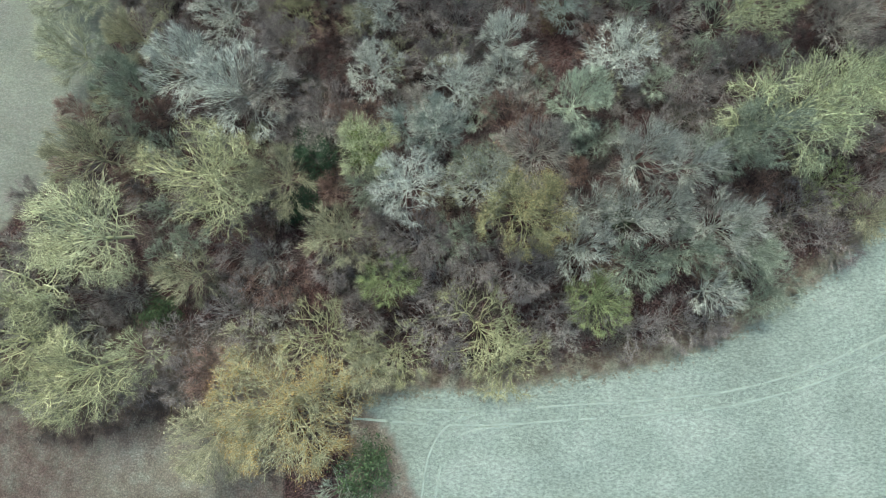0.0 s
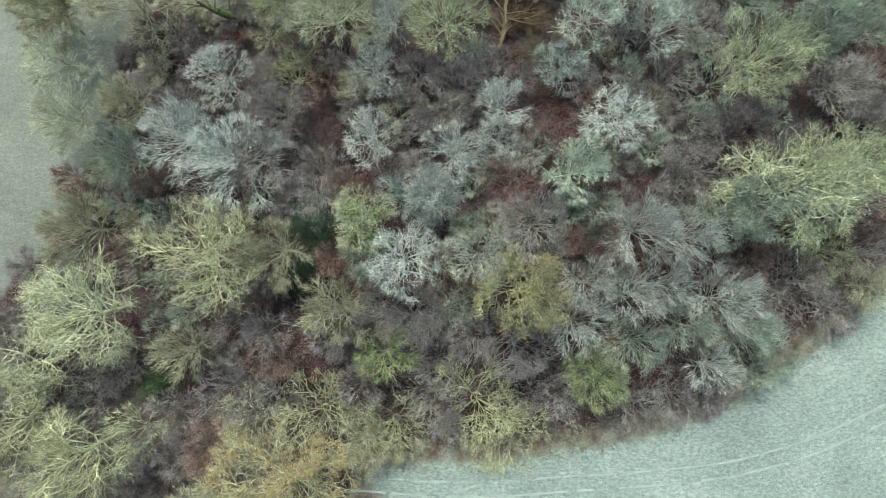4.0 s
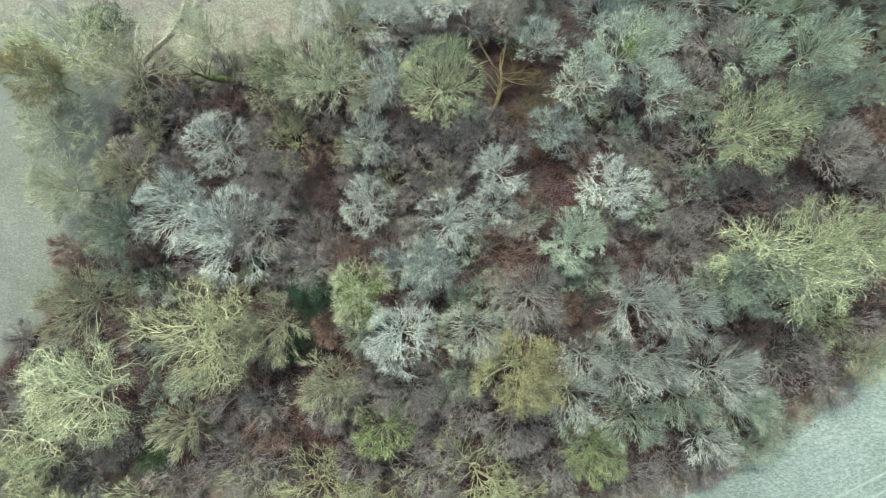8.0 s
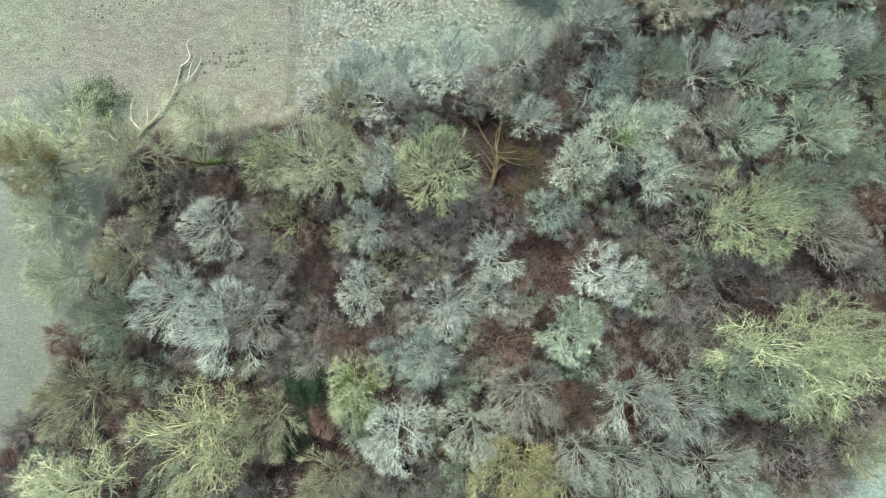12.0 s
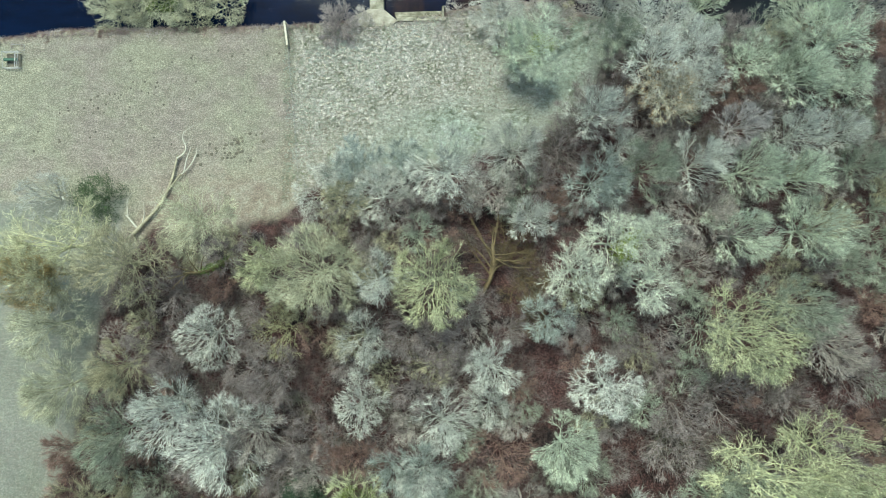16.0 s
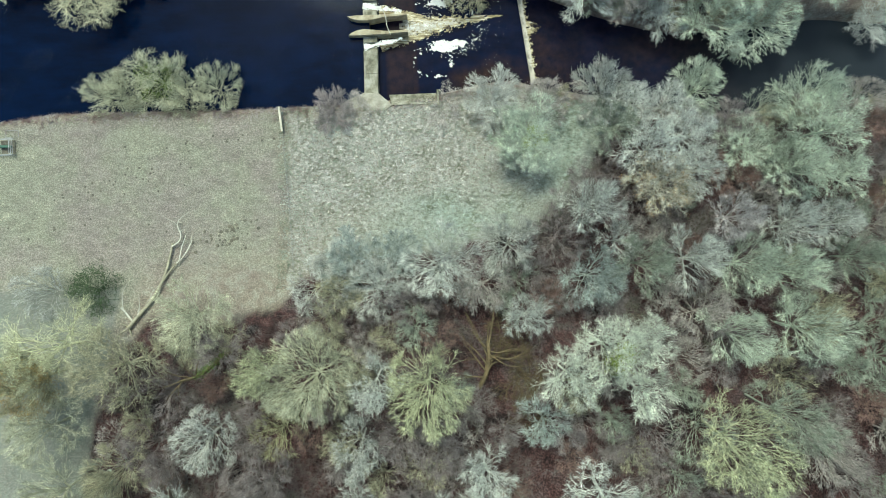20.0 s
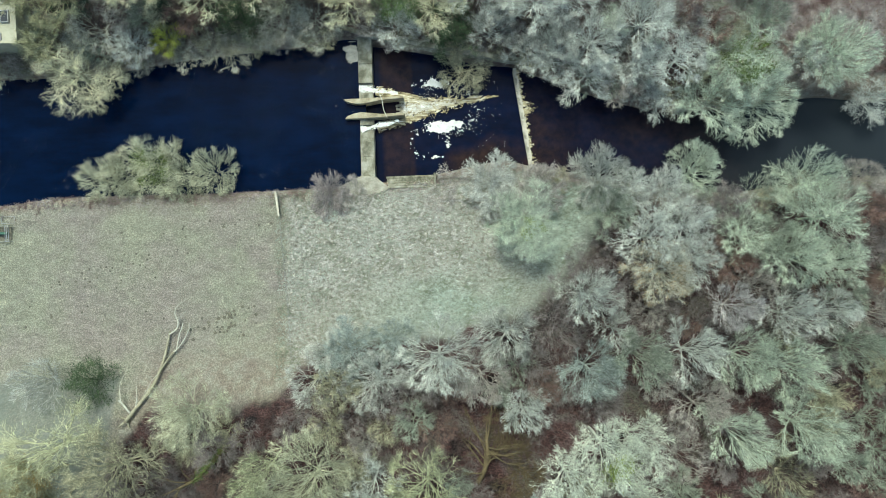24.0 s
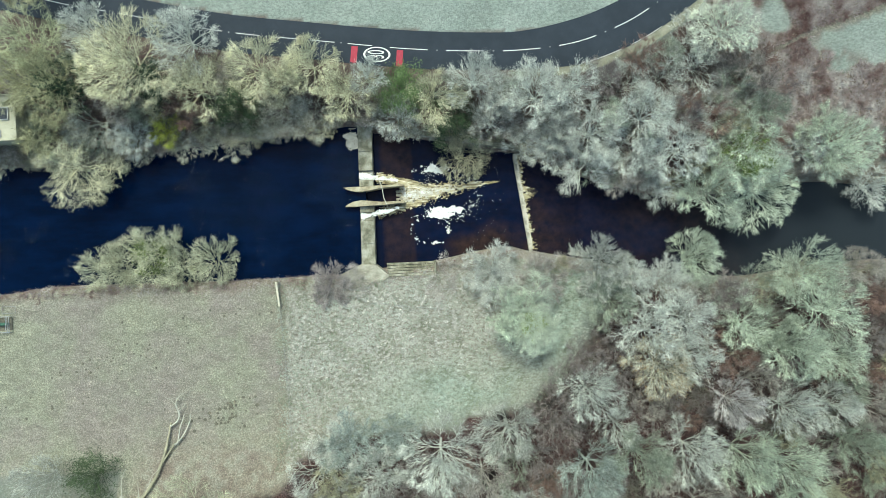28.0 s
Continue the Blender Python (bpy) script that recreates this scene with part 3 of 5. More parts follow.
def grow(habit, seed, size):
    """A bare tree of one of the sizes, forked four times over: its boughs and its twigs as two sets of vertices and faces, and the twigs' ends."""
    limbs, sides, sprays, tips, trunk_share, crook, lean, fork, rim, twig = HABITS[habit]
    R0, H0, share = SIZES[size]
    limbs, sides, sprays = round(limbs * share**0.2), round(sides * share**0.4), round(sprays * share**0.4)
    rng = np.random.default_rng(seed)
    base_z, wide = trunk_share * H0, R0 / 5
    rise = H0 - base_z
    r_base = 0.2 * wide**0.8
    lobes, offset = rng.uniform(0.8, 1.12, 9), rng.uniform(0, 6.28)

    def hold(p):
        """Draws what grows too far back under the uneven dome of the crown."""
        w = (np.arctan2(p[..., 1], p[..., 0]) / (2 * math.pi) % 1) * 9
        k = w.astype(int) % 9
        f = w - np.floor(w)
        f = f * f * (3 - 2 * f)
        lim = lobes[k] * (1 - f) + lobes[(k + 1) % 9] * f
        flat = np.hypot(p[..., 0], p[..., 1]) / (R0 * lim)
        high = np.maximum(0, p[..., 2] - base_z * 0.6) / (H0 - base_z * 0.6)
        d = np.sqrt(flat**2 * (0.55 + 0.45 * rim) + high**2) + 1e-6
        keep = np.where(d > 0.7, (0.7 + 0.24 * np.tanh((d - 0.7) / 0.24)) / d, 1.0)
        out = p.copy()
        out[..., :2] *= keep[..., None]
        out[..., 2] = np.where(p[..., 2] > base_z * 0.6, base_z * 0.6 + (p[..., 2] - base_z * 0.6) * keep, p[..., 2])
        return out

    def shoots(start, way, length, segs, bend, lift, outward=0.0):
        """Crooked shoots of a number of joined lengths; the thin ones strive outward."""
        pts = [start]
        for k in range(segs):
            way = unit(way + rng.normal(0, bend, way.shape) + np.array((0, 0, lift)) + outward * unit(pts[-1] - np.array((0, 0, base_z + 0.25 * rise))))
            pts.append(pts[-1] + way * (length / segs)[:, None])
        return np.stack(pts, 1) if outward else hold(np.stack(pts, 1))

    def sprout(pts, count, first, angle, ratio):
        """Where side shoots leave their parents, which way and how long."""
        n, m = len(pts), pts.shape[1] - 1
        t = first + (1 - first) * (np.arange(count)[None] + rng.uniform(0.1, 0.95, (n, count))) / count
        k = np.minimum((t * m).astype(int), m - 1)
        rows = np.arange(n)[:, None]
        a, b = pts[rows, k], pts[rows, k + 1]
        at = a + (b - a) * (t * m - k)[..., None]
        along = unit(b - a)
        cross = unit(np.cross(along, np.array((0.0, 0.0, 1.0))) + 1e-4)
        sign = np.where(np.arange(count)[None] % 2 == 0, 1.0, -1.0)[..., None]
        cross = unit(cross * sign + rng.normal(0, 0.55, cross.shape) + np.array((0, 0, 0.25)))
        turn = np.radians(angle * rng.uniform(0.6, 1.35, t.shape))[..., None] * (1.15 - 0.5 * t[..., None])
        span = np.linalg.norm(np.diff(pts, axis=1), axis=2).sum(1)[:, None]
        length = span * ratio * (1.12 - 0.62 * t) * rng.uniform(0.7, 1.3, t.shape)
        return at.reshape(-1, 3), (along * np.cos(turn) + cross * np.sin(turn)).reshape(-1, 3), length.ravel()

    def wood(pts, ra, rb, number, into):
        r = np.geomspace(ra, rb, pts.shape[1])
        for k in range(pts.shape[1] - 1):
            into.append(tubes(pts[:, k], pts[:, k + 1], r[k], r[k + 1], number))

    boughs, twigs = [], []
    n = np.arange(limbs)
    share_out = ((n + 0.4) / limbs) ** 0.8
    slant = np.radians(lean * share_out + rng.normal(0, 4, limbs))
    turn = n * 2.39996 + offset + rng.normal(0, 0.25, limbs)
    way = np.stack([np.sin(slant) * np.cos(turn), np.sin(slant) * np.sin(turn), np.cos(slant)], 1)
    if habit == "thick":
        wood(np.array([[(0, 0, -0.5), (0, 0, 0.1), (0, 0, 0.35)]]), 0.16 * R0, 0.1 * R0, 7, boughs)
        root = np.stack([0.07 * R0 * share_out * np.cos(turn), 0.07 * R0 * share_out * np.sin(turn), np.full(limbs, 0.1)], 1)
    else:
        bole = np.array([(0, 0, -0.6), (0, 0, base_z * 0.55), (0, 0, base_z * 1.25)]) + np.append(np.cumsum(rng.normal(0, 0.14 * wide, (3, 2)), 0), np.zeros((3, 1)), 1)
        wood(bole[None], r_base, r_base * 0.62, 7, boughs)
        root = bole[1] + (bole[2] - bole[1]) * (1 - 0.75 * share_out[:, None] * rng.uniform(0.6, 1, (limbs, 1)))
    length = np.hypot(R0 * 0.84 * np.sin(slant), (H0 - root[:, 2]) * 0.9 * np.cos(slant))
    one = shoots(root, way, length, 6, 0.26 * crook, 0.03)
    wood(one, r_base * (0.4 if habit != "thick" else 0.25), 0.024 * wide, 5, boughs)
    two = shoots(*sprout(one, sides, 0.16, fork, 0.6), 5, 0.36 * crook, 0.06)
    wood(two, 0.048 * wide, 0.02, 4, boughs)
    three = shoots(*sprout(two, sprays, 0.12, fork, 0.46), 3, 0.42 * crook, 0.03, 0.22)
    wood(three, 0.026, 0.016, 3, twigs)
    spots, way, _ = sprout(three, tips, 0.1, fork, 0.5)
    four = shoots(spots, way, twig * rng.uniform(0.55, 1.3, len(spots)), 2, 0.45 * crook, 0.02, 0.25)
    twigs.append(tubes(four[:, 0], four[:, 1], 0.016, 0.0135, 3))
    twigs.append(tubes(four[:, 1], four[:, 2], 0.0135, 0.01, 3, True))
    spots, way, _ = sprout(four, 1, 0.35, fork * 1.2, 0.5)
    twigs.append(tubes(spots, spots + way * twig * rng.uniform(0.35, 0.7, (len(spots), 1)), 0.0125, 0.01, 3, True))
    return boughs, twigs, four[:, 2]


def leaves(rng, centres, count, spread, size):
    """Small folded leaves scattered round twig ends."""
    c = centres[rng.integers(0, len(centres), count)] + rng.normal(0, spread, (count, 3))
    a, b = unit(rng.normal(0, 1, (count, 3)) + (0, 0, 0.3)), unit(rng.normal(0, 1, (count, 3)))
    s = size * rng.uniform(0.6, 1.4, (count, 1))
    tip, l, r = c + a * s, c + a * s * 0.5 + b * s * 0.45, c + a * s * 0.5 - b * s * 0.45 + (0, 0, 0.04)
    v = np.stack([c, l, tip, r], 1).reshape(-1, 3)
    k = (np.arange(count) * 4)[:, None]
    return v, np.concatenate([np.concatenate([k, k + 1, k + 2], 1), np.concatenate([k, k + 2, k + 3], 1)])


def dome_points(rng, count, low, size, inner=0.55):
    """Points in the outer part of a crown, gathered in clumps."""
    knots = rng.normal(0, 1, (26, 3))
    knots[:, 2] = np.abs(knots[:, 2])
    knots = unit(knots) * rng.uniform(inner, 0.95, (26, 1))
    p = knots[rng.integers(0, 26, count)] + rng.normal(0, 0.13, (count, 3))
    R0, H0, _ = SIZES[size]
    return p * np.array([R0, R0, H0 - low]) + np.array([0, 0, low])


def mesh_of(name, pieces, material):
    """One mesh out of many sets of vertices and three- or four-cornered faces."""
    verts, corners, sizes, at = [], [], [], 0
    for v, f in pieces:
        verts.append(v)
        corners.append((f + at).ravel())
        sizes.append(np.full(len(f), f.shape[1]))
        at += len(v)
    verts, corners, sizes = np.concatenate(verts), np.concatenate(corners), np.concatenate(sizes)
    me = bpy.data.meshes.new(name)
    me.vertices.add(len(verts))
    me.vertices.foreach_set("co", verts.astype(np.float32).ravel())
    me.loops.add(len(corners))
    me.loops.foreach_set("vertex_index", corners.astype(np.int32))
    me.polygons.add(len(sizes))
    me.polygons.foreach_set("loop_start", (np.cumsum(sizes) - sizes).astype(np.int32))
    me.update(calc_edges=True)
    me.validate()
    me.materials.append(material)
    return me


FORMS = {}
rng = np.random.default_rng(5)
tip_points = {}
for number, habit in enumerate(HABITS):
    for order, size in enumerate(SIZES):
        for k in range(4):
            boughs, twigs, tip_points[habit, size, k] = grow(habit, 100 * number + 10 * order + k + 1, size)
            FORMS[habit, size, k] = [("trunk", mesh_of("trunk", boughs, BARK)), ("crown", mesh_of("crown", twigs, TWIG))]
for size, (R0, H0, share) in SIZES.items():
    for k in range(4):
        points = tip_points["oak", size, k]
        clumps = points[[noise.noise(Vector(p) * 0.45) > -0.08 for p in points]]
        low_part = points[points[:, 2] < 0.72 * H0]
        FORMS["leaf", size, k] = FORMS["oak", size, k] + [("foliage", mesh_of("foliage", [leaves(rng, clumps, int(9000 * share), 0.2, 0.1)], LEAF))]
        FORMS["leafg", size, k] = FORMS["alder", size, k] + [("foliage", mesh_of("foliage", [leaves(rng, tip_points["alder", size, k], int(2200 * share), 0.2, 0.13)], LEAF))]
        FORMS["ivy", size, k] = FORMS["oak", size, k] + [("ivy", mesh_of("ivy", [leaves(rng, low_part * (0.55, 0.55, 1.0), int(2600 * share), 0.3, 0.17)], LEAF))]
        knot = np.array([[0.1, 0.08, 0.78], [-0.24, -0.06, 0.72], [0.08, -0.32, 0.7]]) * (R0, R0, H0) + rng.normal(0, 0.3, (3, 3))
        FORMS["mist", size, k] = FORMS["oak", size, k] + [("mistletoe", mesh_of("mistletoe", [leaves(rng, knot, 1000, 0.6, 0.16)], LEAF))]
        FORMS["holly", size, k] = [FORMS["thick", size, k][0], ("foliage", mesh_of("foliage", [leaves(rng, dome_points(rng, 700, 0.1 * H0, size, 0.35), int(6500 * share), 0.25, 0.2)], LEAF))]
LEAF_HUE = {"or": (0.42, 0.30, 0.12), "ol": (0.42, 0.37, 0.21), "lb": (0.44, 0.30, 0.15), "g": (0.36, 0.40, 0.24), "gy": (0.36, 0.36, 0.2)}
planted = []


def tree(x, y, radius, height, hue, habit, turn):
    size = "young" if radius < 3.9 else "grown" if radius < 6.4 else "old"
    R0, H0, _ = SIZES[size]
    forms = FORMS[habit, size, turn % 4]
    ob = thing(KIND[habit], pose(x, y, lie(x, y) - 0.1, 0, 0, turn * 47.0) @ Matrix.Diagonal((1.07 * radius / R0, 1.07 * radius / R0, height / H0, 1)),
               HUES[hue] + " " + SHAPES[habit], "shrub" if habit in ("thick", "holly") else "tree", "the wood and riverside trees")
    own = np.array(COLOURS[hue])
    for name, me in forms:
        piece = new(name, me)
        piece.parent = ob
        c = own
        if name == "trunk":
            c = own * (1.15 if habit == "wild" else 0.85)
        elif name == "foliage" and hue in LEAF_HUE:
            c = np.array(LEAF_HUE[hue])
        elif name in ("ivy", "mistletoe"):
            c = np.array((0.13, 0.19, 0.05)) if name == "ivy" else np.array((0.26, 0.34, 0.08))
        if name in ("foliage", "ivy", "mistletoe"):
            piece["kind"] = "stuff"
        piece.color = (*c, 1)
    planted.append((x, y, radius))
    return ob


def plant(*rows):
    for x, y, radius, height, hue, habit in rows:
        tree(x, y, radius, height, hue, habit, len(planted))


# ---- the trees: x, y, crown radius, height, colour, habit ----
# the field edge and the top of the bank
plant(
    (-41.2, 1.6, 7.4, 20, "yl", "wild"),
    (-49.1, -4.7, 6.0, 19, "yl", "wild"),
    (-40.8, -14.2, 6.4, 20, "y", "wild"),
    (-48.6, -11.5, 5.8, 20, "y", "wild"),
    (-17.6, -18.2, 8.4, 14, "or", "leaf"),
    (-26.4, -21.8, 5.1, 13, "o", "leafg"),
    (-6.6, -3.7, 3.5, 12, "gr", "alder"),
    (17.9, -6.2, 3.9, 11, "gr", "alder"),
    (9.1, 4.0, 5.4, 22, "ol", "leaf"),
    (9.0, -2.4, 4.3, 14, "bd", "alder"),
    (22.0, 3.2, 3.6, 14, "gy", "ash"),
    (26.1, 4.4, 3.5, 14, "gy", "ash"),
    (17.6, 4.5, 3.3, 13, "gy", "ash"),
    (-14.5, -11.2, 5.3, 9, "ol", "thick"),
    (4.4, -9.8, 5.9, 8, "ol", "thick"),
    (8.0, -13.2, 4.9, 6, "ol", "thick"),
)
plant(
    (-0.9, -8.6, 3.8, 7, "bd", "thick"),
    (31.2, -4.9, 3.1, 10, "gy", "ash"),
    (-12.4, 1.3, 4.7, 13, "o", "ash"),
    (-3.1, 1.0, 4.3, 13, "bd", "alder"),
    (-8.1, 2.0, 3.4, 11, "bd", "alder"),
    (-30.6, -3.2, 3.6, 12, "o", "ash"),
    (-24.9, 0.1, 3.8, 10, "bd", "thick"),
    (-24.8, -8.0, 4.5, 9, "bd", "thick"),
    (-23.3, -11.4, 3.6, 7, "o", "thick"),
    (-5.6, -12.3, 4.2, 7, "ol", "thick"),
    (0.4, -5.3, 3.5, 8, "bd", "thick"),
    (32.6, 2.5, 4.6, 13, "gy", "ash"),
    (35.3, -1.5, 4.1, 11, "g", "ash"),
    (42.9, 4.1, 4.5, 9, "bd", "thick"),
    (28.1, -0.2, 3.6, 12, "g", "ash"),
    (22.7, -2.1, 3.9, 12, "g", "ash"),
)
plant(
    (15.9, 0.1, 3.8, 13, "gy", "ash"),
    (22.9, -9.9, 3.4, 6, "bd", "thick"),
    (27.8, -8.9, 3.3, 6, "bd", "thick"),
    (47.3, 0.7, 3.3, 6, "bd", "thick"),
    (-9.4, -26.6, 3.8, 7, "hg", "holly"),
    (-12.1, -28.8, 3.2, 6, "g", "thick"),
    (-35.8, -7.6, 2.6, 6, "hg", "holly"),
    (-48.1, -7.9, 4.5, 12, "bd", "thick"),
    (-20.8, -4.0, 3.1, 8, "rb", "thick"),
    (14.3, -7.9, 3.3, 7, "bd", "thick"),
    (40.3, -3.9, 3.0, 6, "g", "thick"),
    (-9.7, -8.0, 3.0, 7, "bd", "thick"),
    (-37.4, -13.4, 3.5, 8, "yg", "thick"),
)
# the upper bank
plant(
    (-27.8, 8.1, 7.2, 25, "y", "wild"),
    (4.6, 8.0, 4.2, 18, "gy", "leafg"),
    (11.3, 11.6, 4.6, 17, "b", "ash"),
    (-4.3, 7.5, 4.9, 17, "w", "oak"),
    (-9.1, 12.1, 4.5, 17, "yg", "ivy"),
    (-17.2, 12.0, 3.9, 8, "hd", "holly"),
    (-18.9, 5.6, 3.0, 6, "hd", "holly"),
    (21.9, 4.2, 2.2, 6, "hg", "holly"),
    (23.7, 10.6, 4.7, 16, "gy", "ash"),
    (28.8, 9.7, 3.6, 15, "gy", "ash"),
    (40.5, 16.0, 7.7, 24, "yg", "wild"),
    (36.6, 13.7, 4.8, 20, "g", "oak"),
    (46.3, 18.4, 5.1, 24, "yg", "oak"),
    (17.0, 18.6, 4.6, 14, "pg", "dome"),
    (-0.9, 15.3, 3.9, 12, "t", "ash"),
    (-26.0, 19.7, 6.2, 15, "w", "ash"),
    (-33.4, 23.5, 5.2, 15, "w", "ash"),
    (-40.8, 20.9, 4.7, 14, "g", "ash"),
)
plant(
    (-19.9, 8.6, 4.5, 14, "o", "ash"),
    (-24.9, 9.9, 3.6, 11, "rb", "thick"),
    (34.7, 12.1, 4.1, 14, "g", "oak"),
    (32.6, 22.2, 4.2, 10, "bd", "thick"),
    (51.5, 7.6, 3.1, 6, "bd", "thick"),
    (47.6, 8.3, 3.1, 7, "gr", "thick"),
    (-44.6, 11.5, 5.3, 14, "o", "ash"),
    (-8.9, 23.5, 4.0, 9.5, "gy", "oak"),
    (7.8, 23.0, 3.2, 9, "gy", "alder"),
    (1.4, 21.3, 4.1, 10, "w", "ash"),
    (9.2, 16.6, 4.5, 8, "rb", "thick"),
    (-49.5, 26.6, 4.6, 12, "pw", "ash"),
    (-0.8, 15.1, 3.5, 12, "w", "ash"),
    (-5.0, 15.8, 3.1, 10, "t", "ash"),
    (31.7, 18.0, 4.8, 9, "bd", "thick"),
)
plant(
    (38.3, 23.7, 4.5, 9, "bd", "thick"),
    (-23.2, 21.0, 4.7, 12, "b", "ash"),
    (-15.6, 18.8, 3.6, 8, "bd", "thick"),
)
# the lower bank
plant(
    (23.2, 25.3, 4.6, 12.5, "w", "oak"),
    (-21.1, 27.3, 4.2, 12, "bd", "alder"),
    (-51.2, 45.5, 7.7, 19, "yl", "wild"),
    (-53.7, 41.7, 4.8, 18, "or", "leaf"),
    (-42.1, 43.0, 6.2, 17, "o", "oak"),
    (-15.0, 41.2, 6.6, 20, "pw", "alder"),
    (-21.1, 42.4, 3.8, 19, "yg", "oak"),
    (1.0, 39.4, 6.0, 22, "yg", "alder"),
    (-6.1, 40.4, 3.8, 19, "w", "oak"),
    (-8.4, 32.2, 3.8, 14, "gy", "oak"),
    (20.0, 39.8, 4.4, 18, "ww", "oak"),
    (25.3, 43.7, 5.2, 22, "ww", "mist"),
    (29.6, 44.6, 4.2, 21, "ww", "oak"),
    (29.4, 38.0, 3.8, 18, "ww", "oak"),
    (39.6, 32.4, 6.0, 23, "yg", "oak"),
    (46.6, 35.3, 4.5, 22, "g", "oak"),
)
plant(
    (43.9, 44.4, 4.3, 16, "pg", "ash"),
    (53.8, 44.7, 4.9, 17, "pg", "alder"),
    (38.4, 31.4, 4.4, 9, "g", "thick"),
    (16.9, 33.6, 3.7, 9, "t", "alder"),
    (8.4, 27.8, 3.9, 10, "w", "ash"),
    (2.3, 31.0, 4.6, 10, "bd", "alder"),
    (-2.9, 32.0, 3.7, 9, "bd", "alder"),
    (-2.2, 25.1, 3.2, 9, "bd", "alder"),
    (-29.9, 32.7, 4.7, 11, "gy", "alder"),
    (-37.1, 38.1, 4.1, 9, "bd", "thick"),
    (-20.3, 33.0, 4.0, 7, "ol", "thick"),
    (-41.4, 29.4, 4.1, 12, "o", "ash"),
    (-52.0, 35.0, 5.2, 13, "pw", "oak"),
    (-38.5, 31.5, 4.0, 9, "bd", "thick"),
    (31.2, 31.7, 4.3, 8, "bd", "thick"),
    (37.5, 40.2, 3.6, 8, "b", "thick"),
)
plant(
    (52.6, 29.5, 4.4, 12, "b", "alder"),
    # dark shrubs added in place of the deep shade round the broken tree
    (14.3, 39.0, 3.8, 5, "dk", "thick"),
    (14.5, 33.7, 3.0, 4, "dk", "thick"),
    (12.7, 44.7, 3.1, 6, "dk", "thick"),
)
# the foot of the bank
plant(
    (-33.8, 49.2, 6.6, 11, "pw", "alder"),
    (15.3, 47.6, 3.9, 11, "w", "ash"),
    (41.0, 47.4, 5.0, 10, "b", "alder"),
    (-12.9, 50.9, 3.7, 9, "o", "alder"),
    (58.5, 68.2, 5.6, 14, "pg", "dome"),
    (64.7, 66.9, 4.3, 13, "pg", "oak"),
    (43.1, 67.9, 4.3, 13, "w", "oak"),
    (37.8, 66.6, 5.4, 12, "lb", "leafg"),
    (48.0, 61.0, 3.7, 14, "pk", "dome"),
    (26.5, 63.4, 4.7, 15, "w", "ash"),
    (30.3, 57.9, 3.3, 12, "w", "ash"),
    (40.3, 54.4, 4.7, 17, "w", "ash"),
    (32.4, 54.5, 4.9, 16, "g", "ash"),
    (25.5, 52.9, 5.2, 14, "t", "ash"),
    (13.7, 58.1, 5.1, 13, "gy", "ash"),
    (3.4, 56.0, 5.8, 16, "w", "ash"),
)
plant(
    (9.6, 52.3, 4.5, 12, "b", "ash"),
    (57.0, 59.3, 4.6, 13, "w", "ash"),
    (63.4, 59.6, 4.1, 12, "w", "alder"),
    (53.9, 51.9, 4.8, 17, "pg", "ash"),
    (65.3, 54.2, 4.2, 12, "g", "ash"),
    (47.9, 53.9, 4.9, 16, "pg", "ash"),
    (21.6, 58.8, 4.6, 10, "bd", "thick"),
    (-10.5, 55.9, 5.6, 7, "t", "dome"),
    (-3.6, 57.3, 4.3, 7, "t", "dome"),
    (-15.4, 52.6, 5.1, 9, "gy", "thick"),
    (-6.7, 52.1, 5.0, 9, "gy", "alder"),
    (-50.7, 53.0, 4.2, 6, "hg", "holly"),
    (-58.1, 53.3, 4.4, 8, "gy", "thick"),
    (52.7, 63.1, 4.5, 9, "b", "thick"),
)
plant(
    (56.4, 64.6, 4.3, 9, "b", "thick"),
    (24.7, 63.5, 4.3, 9, "bd", "thick"),
    (70.9, 59.1, 4.3, 10, "b", "thick"),
    (-13.6, 55.6, 3.4, 5, "gy", "dome"),
)
# the near riverside
plant(
    (-43.0, 87.0, 5.8, 10, "pw", "ivy"),
    (-33.0, 85.8, 4.6, 9, "pw", "alder"),
    (-51.0, 84.8, 4.9, 9, "pw", "oak"),
    (-48.3, 85.8, 3.7, 8, "pw", "alder"),
    (-38.7, 84.4, 4.1, 8, "pw", "alder"),
    (-13.4, 81.1, 4.0, 3, "bd", "dome"),
    (-9.9, 80.8, 3.1, 2, "b", "thick"),
    (6.5, 83.2, 2.3, 1.5, "b", "thick"),
    (4.5, 79.6, 2.5, 1.5, "b", "thick"),
    (12.6, 81.4, 5.6, 6, "gy", "dome"),
    (20.5, 80.2, 5.0, 7, "b", "dome"),
    (18.0, 75.0, 6.6, 11, "pg", "mist"),
    (15.0, 75.5, 4.4, 10, "pg", "dome"),
    (30.7, 82.0, 5.5, 12, "gy", "dome"),
    (31.3, 76.3, 4.5, 9, "g", "alder"),
    (46.3, 82.5, 5.2, 12, "pg", "dome"),
)
plant(
    (40.1, 79.3, 4.3, 9, "w", "oak"),
    (35.1, 79.6, 3.9, 9, "w", "oak"),
    (63.5, 79.6, 6.4, 15, "pg", "alder"),
    (63.5, 73.8, 5.7, 15, "pg", "oak"),
    (56.4, 71.0, 4.4, 10, "g", "ash"),
    (55.4, 77.5, 4.5, 6, "g", "thick"),
    (72.5, 79.6, 4.0, 9, "b", "alder"),
    (51.8, 72.0, 4.8, 9, "pg", "ash"),
    (36.0, 71.6, 5.2, 14, "w", "oak"),
    (41.9, 73.7, 4.9, 13, "w", "oak"),
)
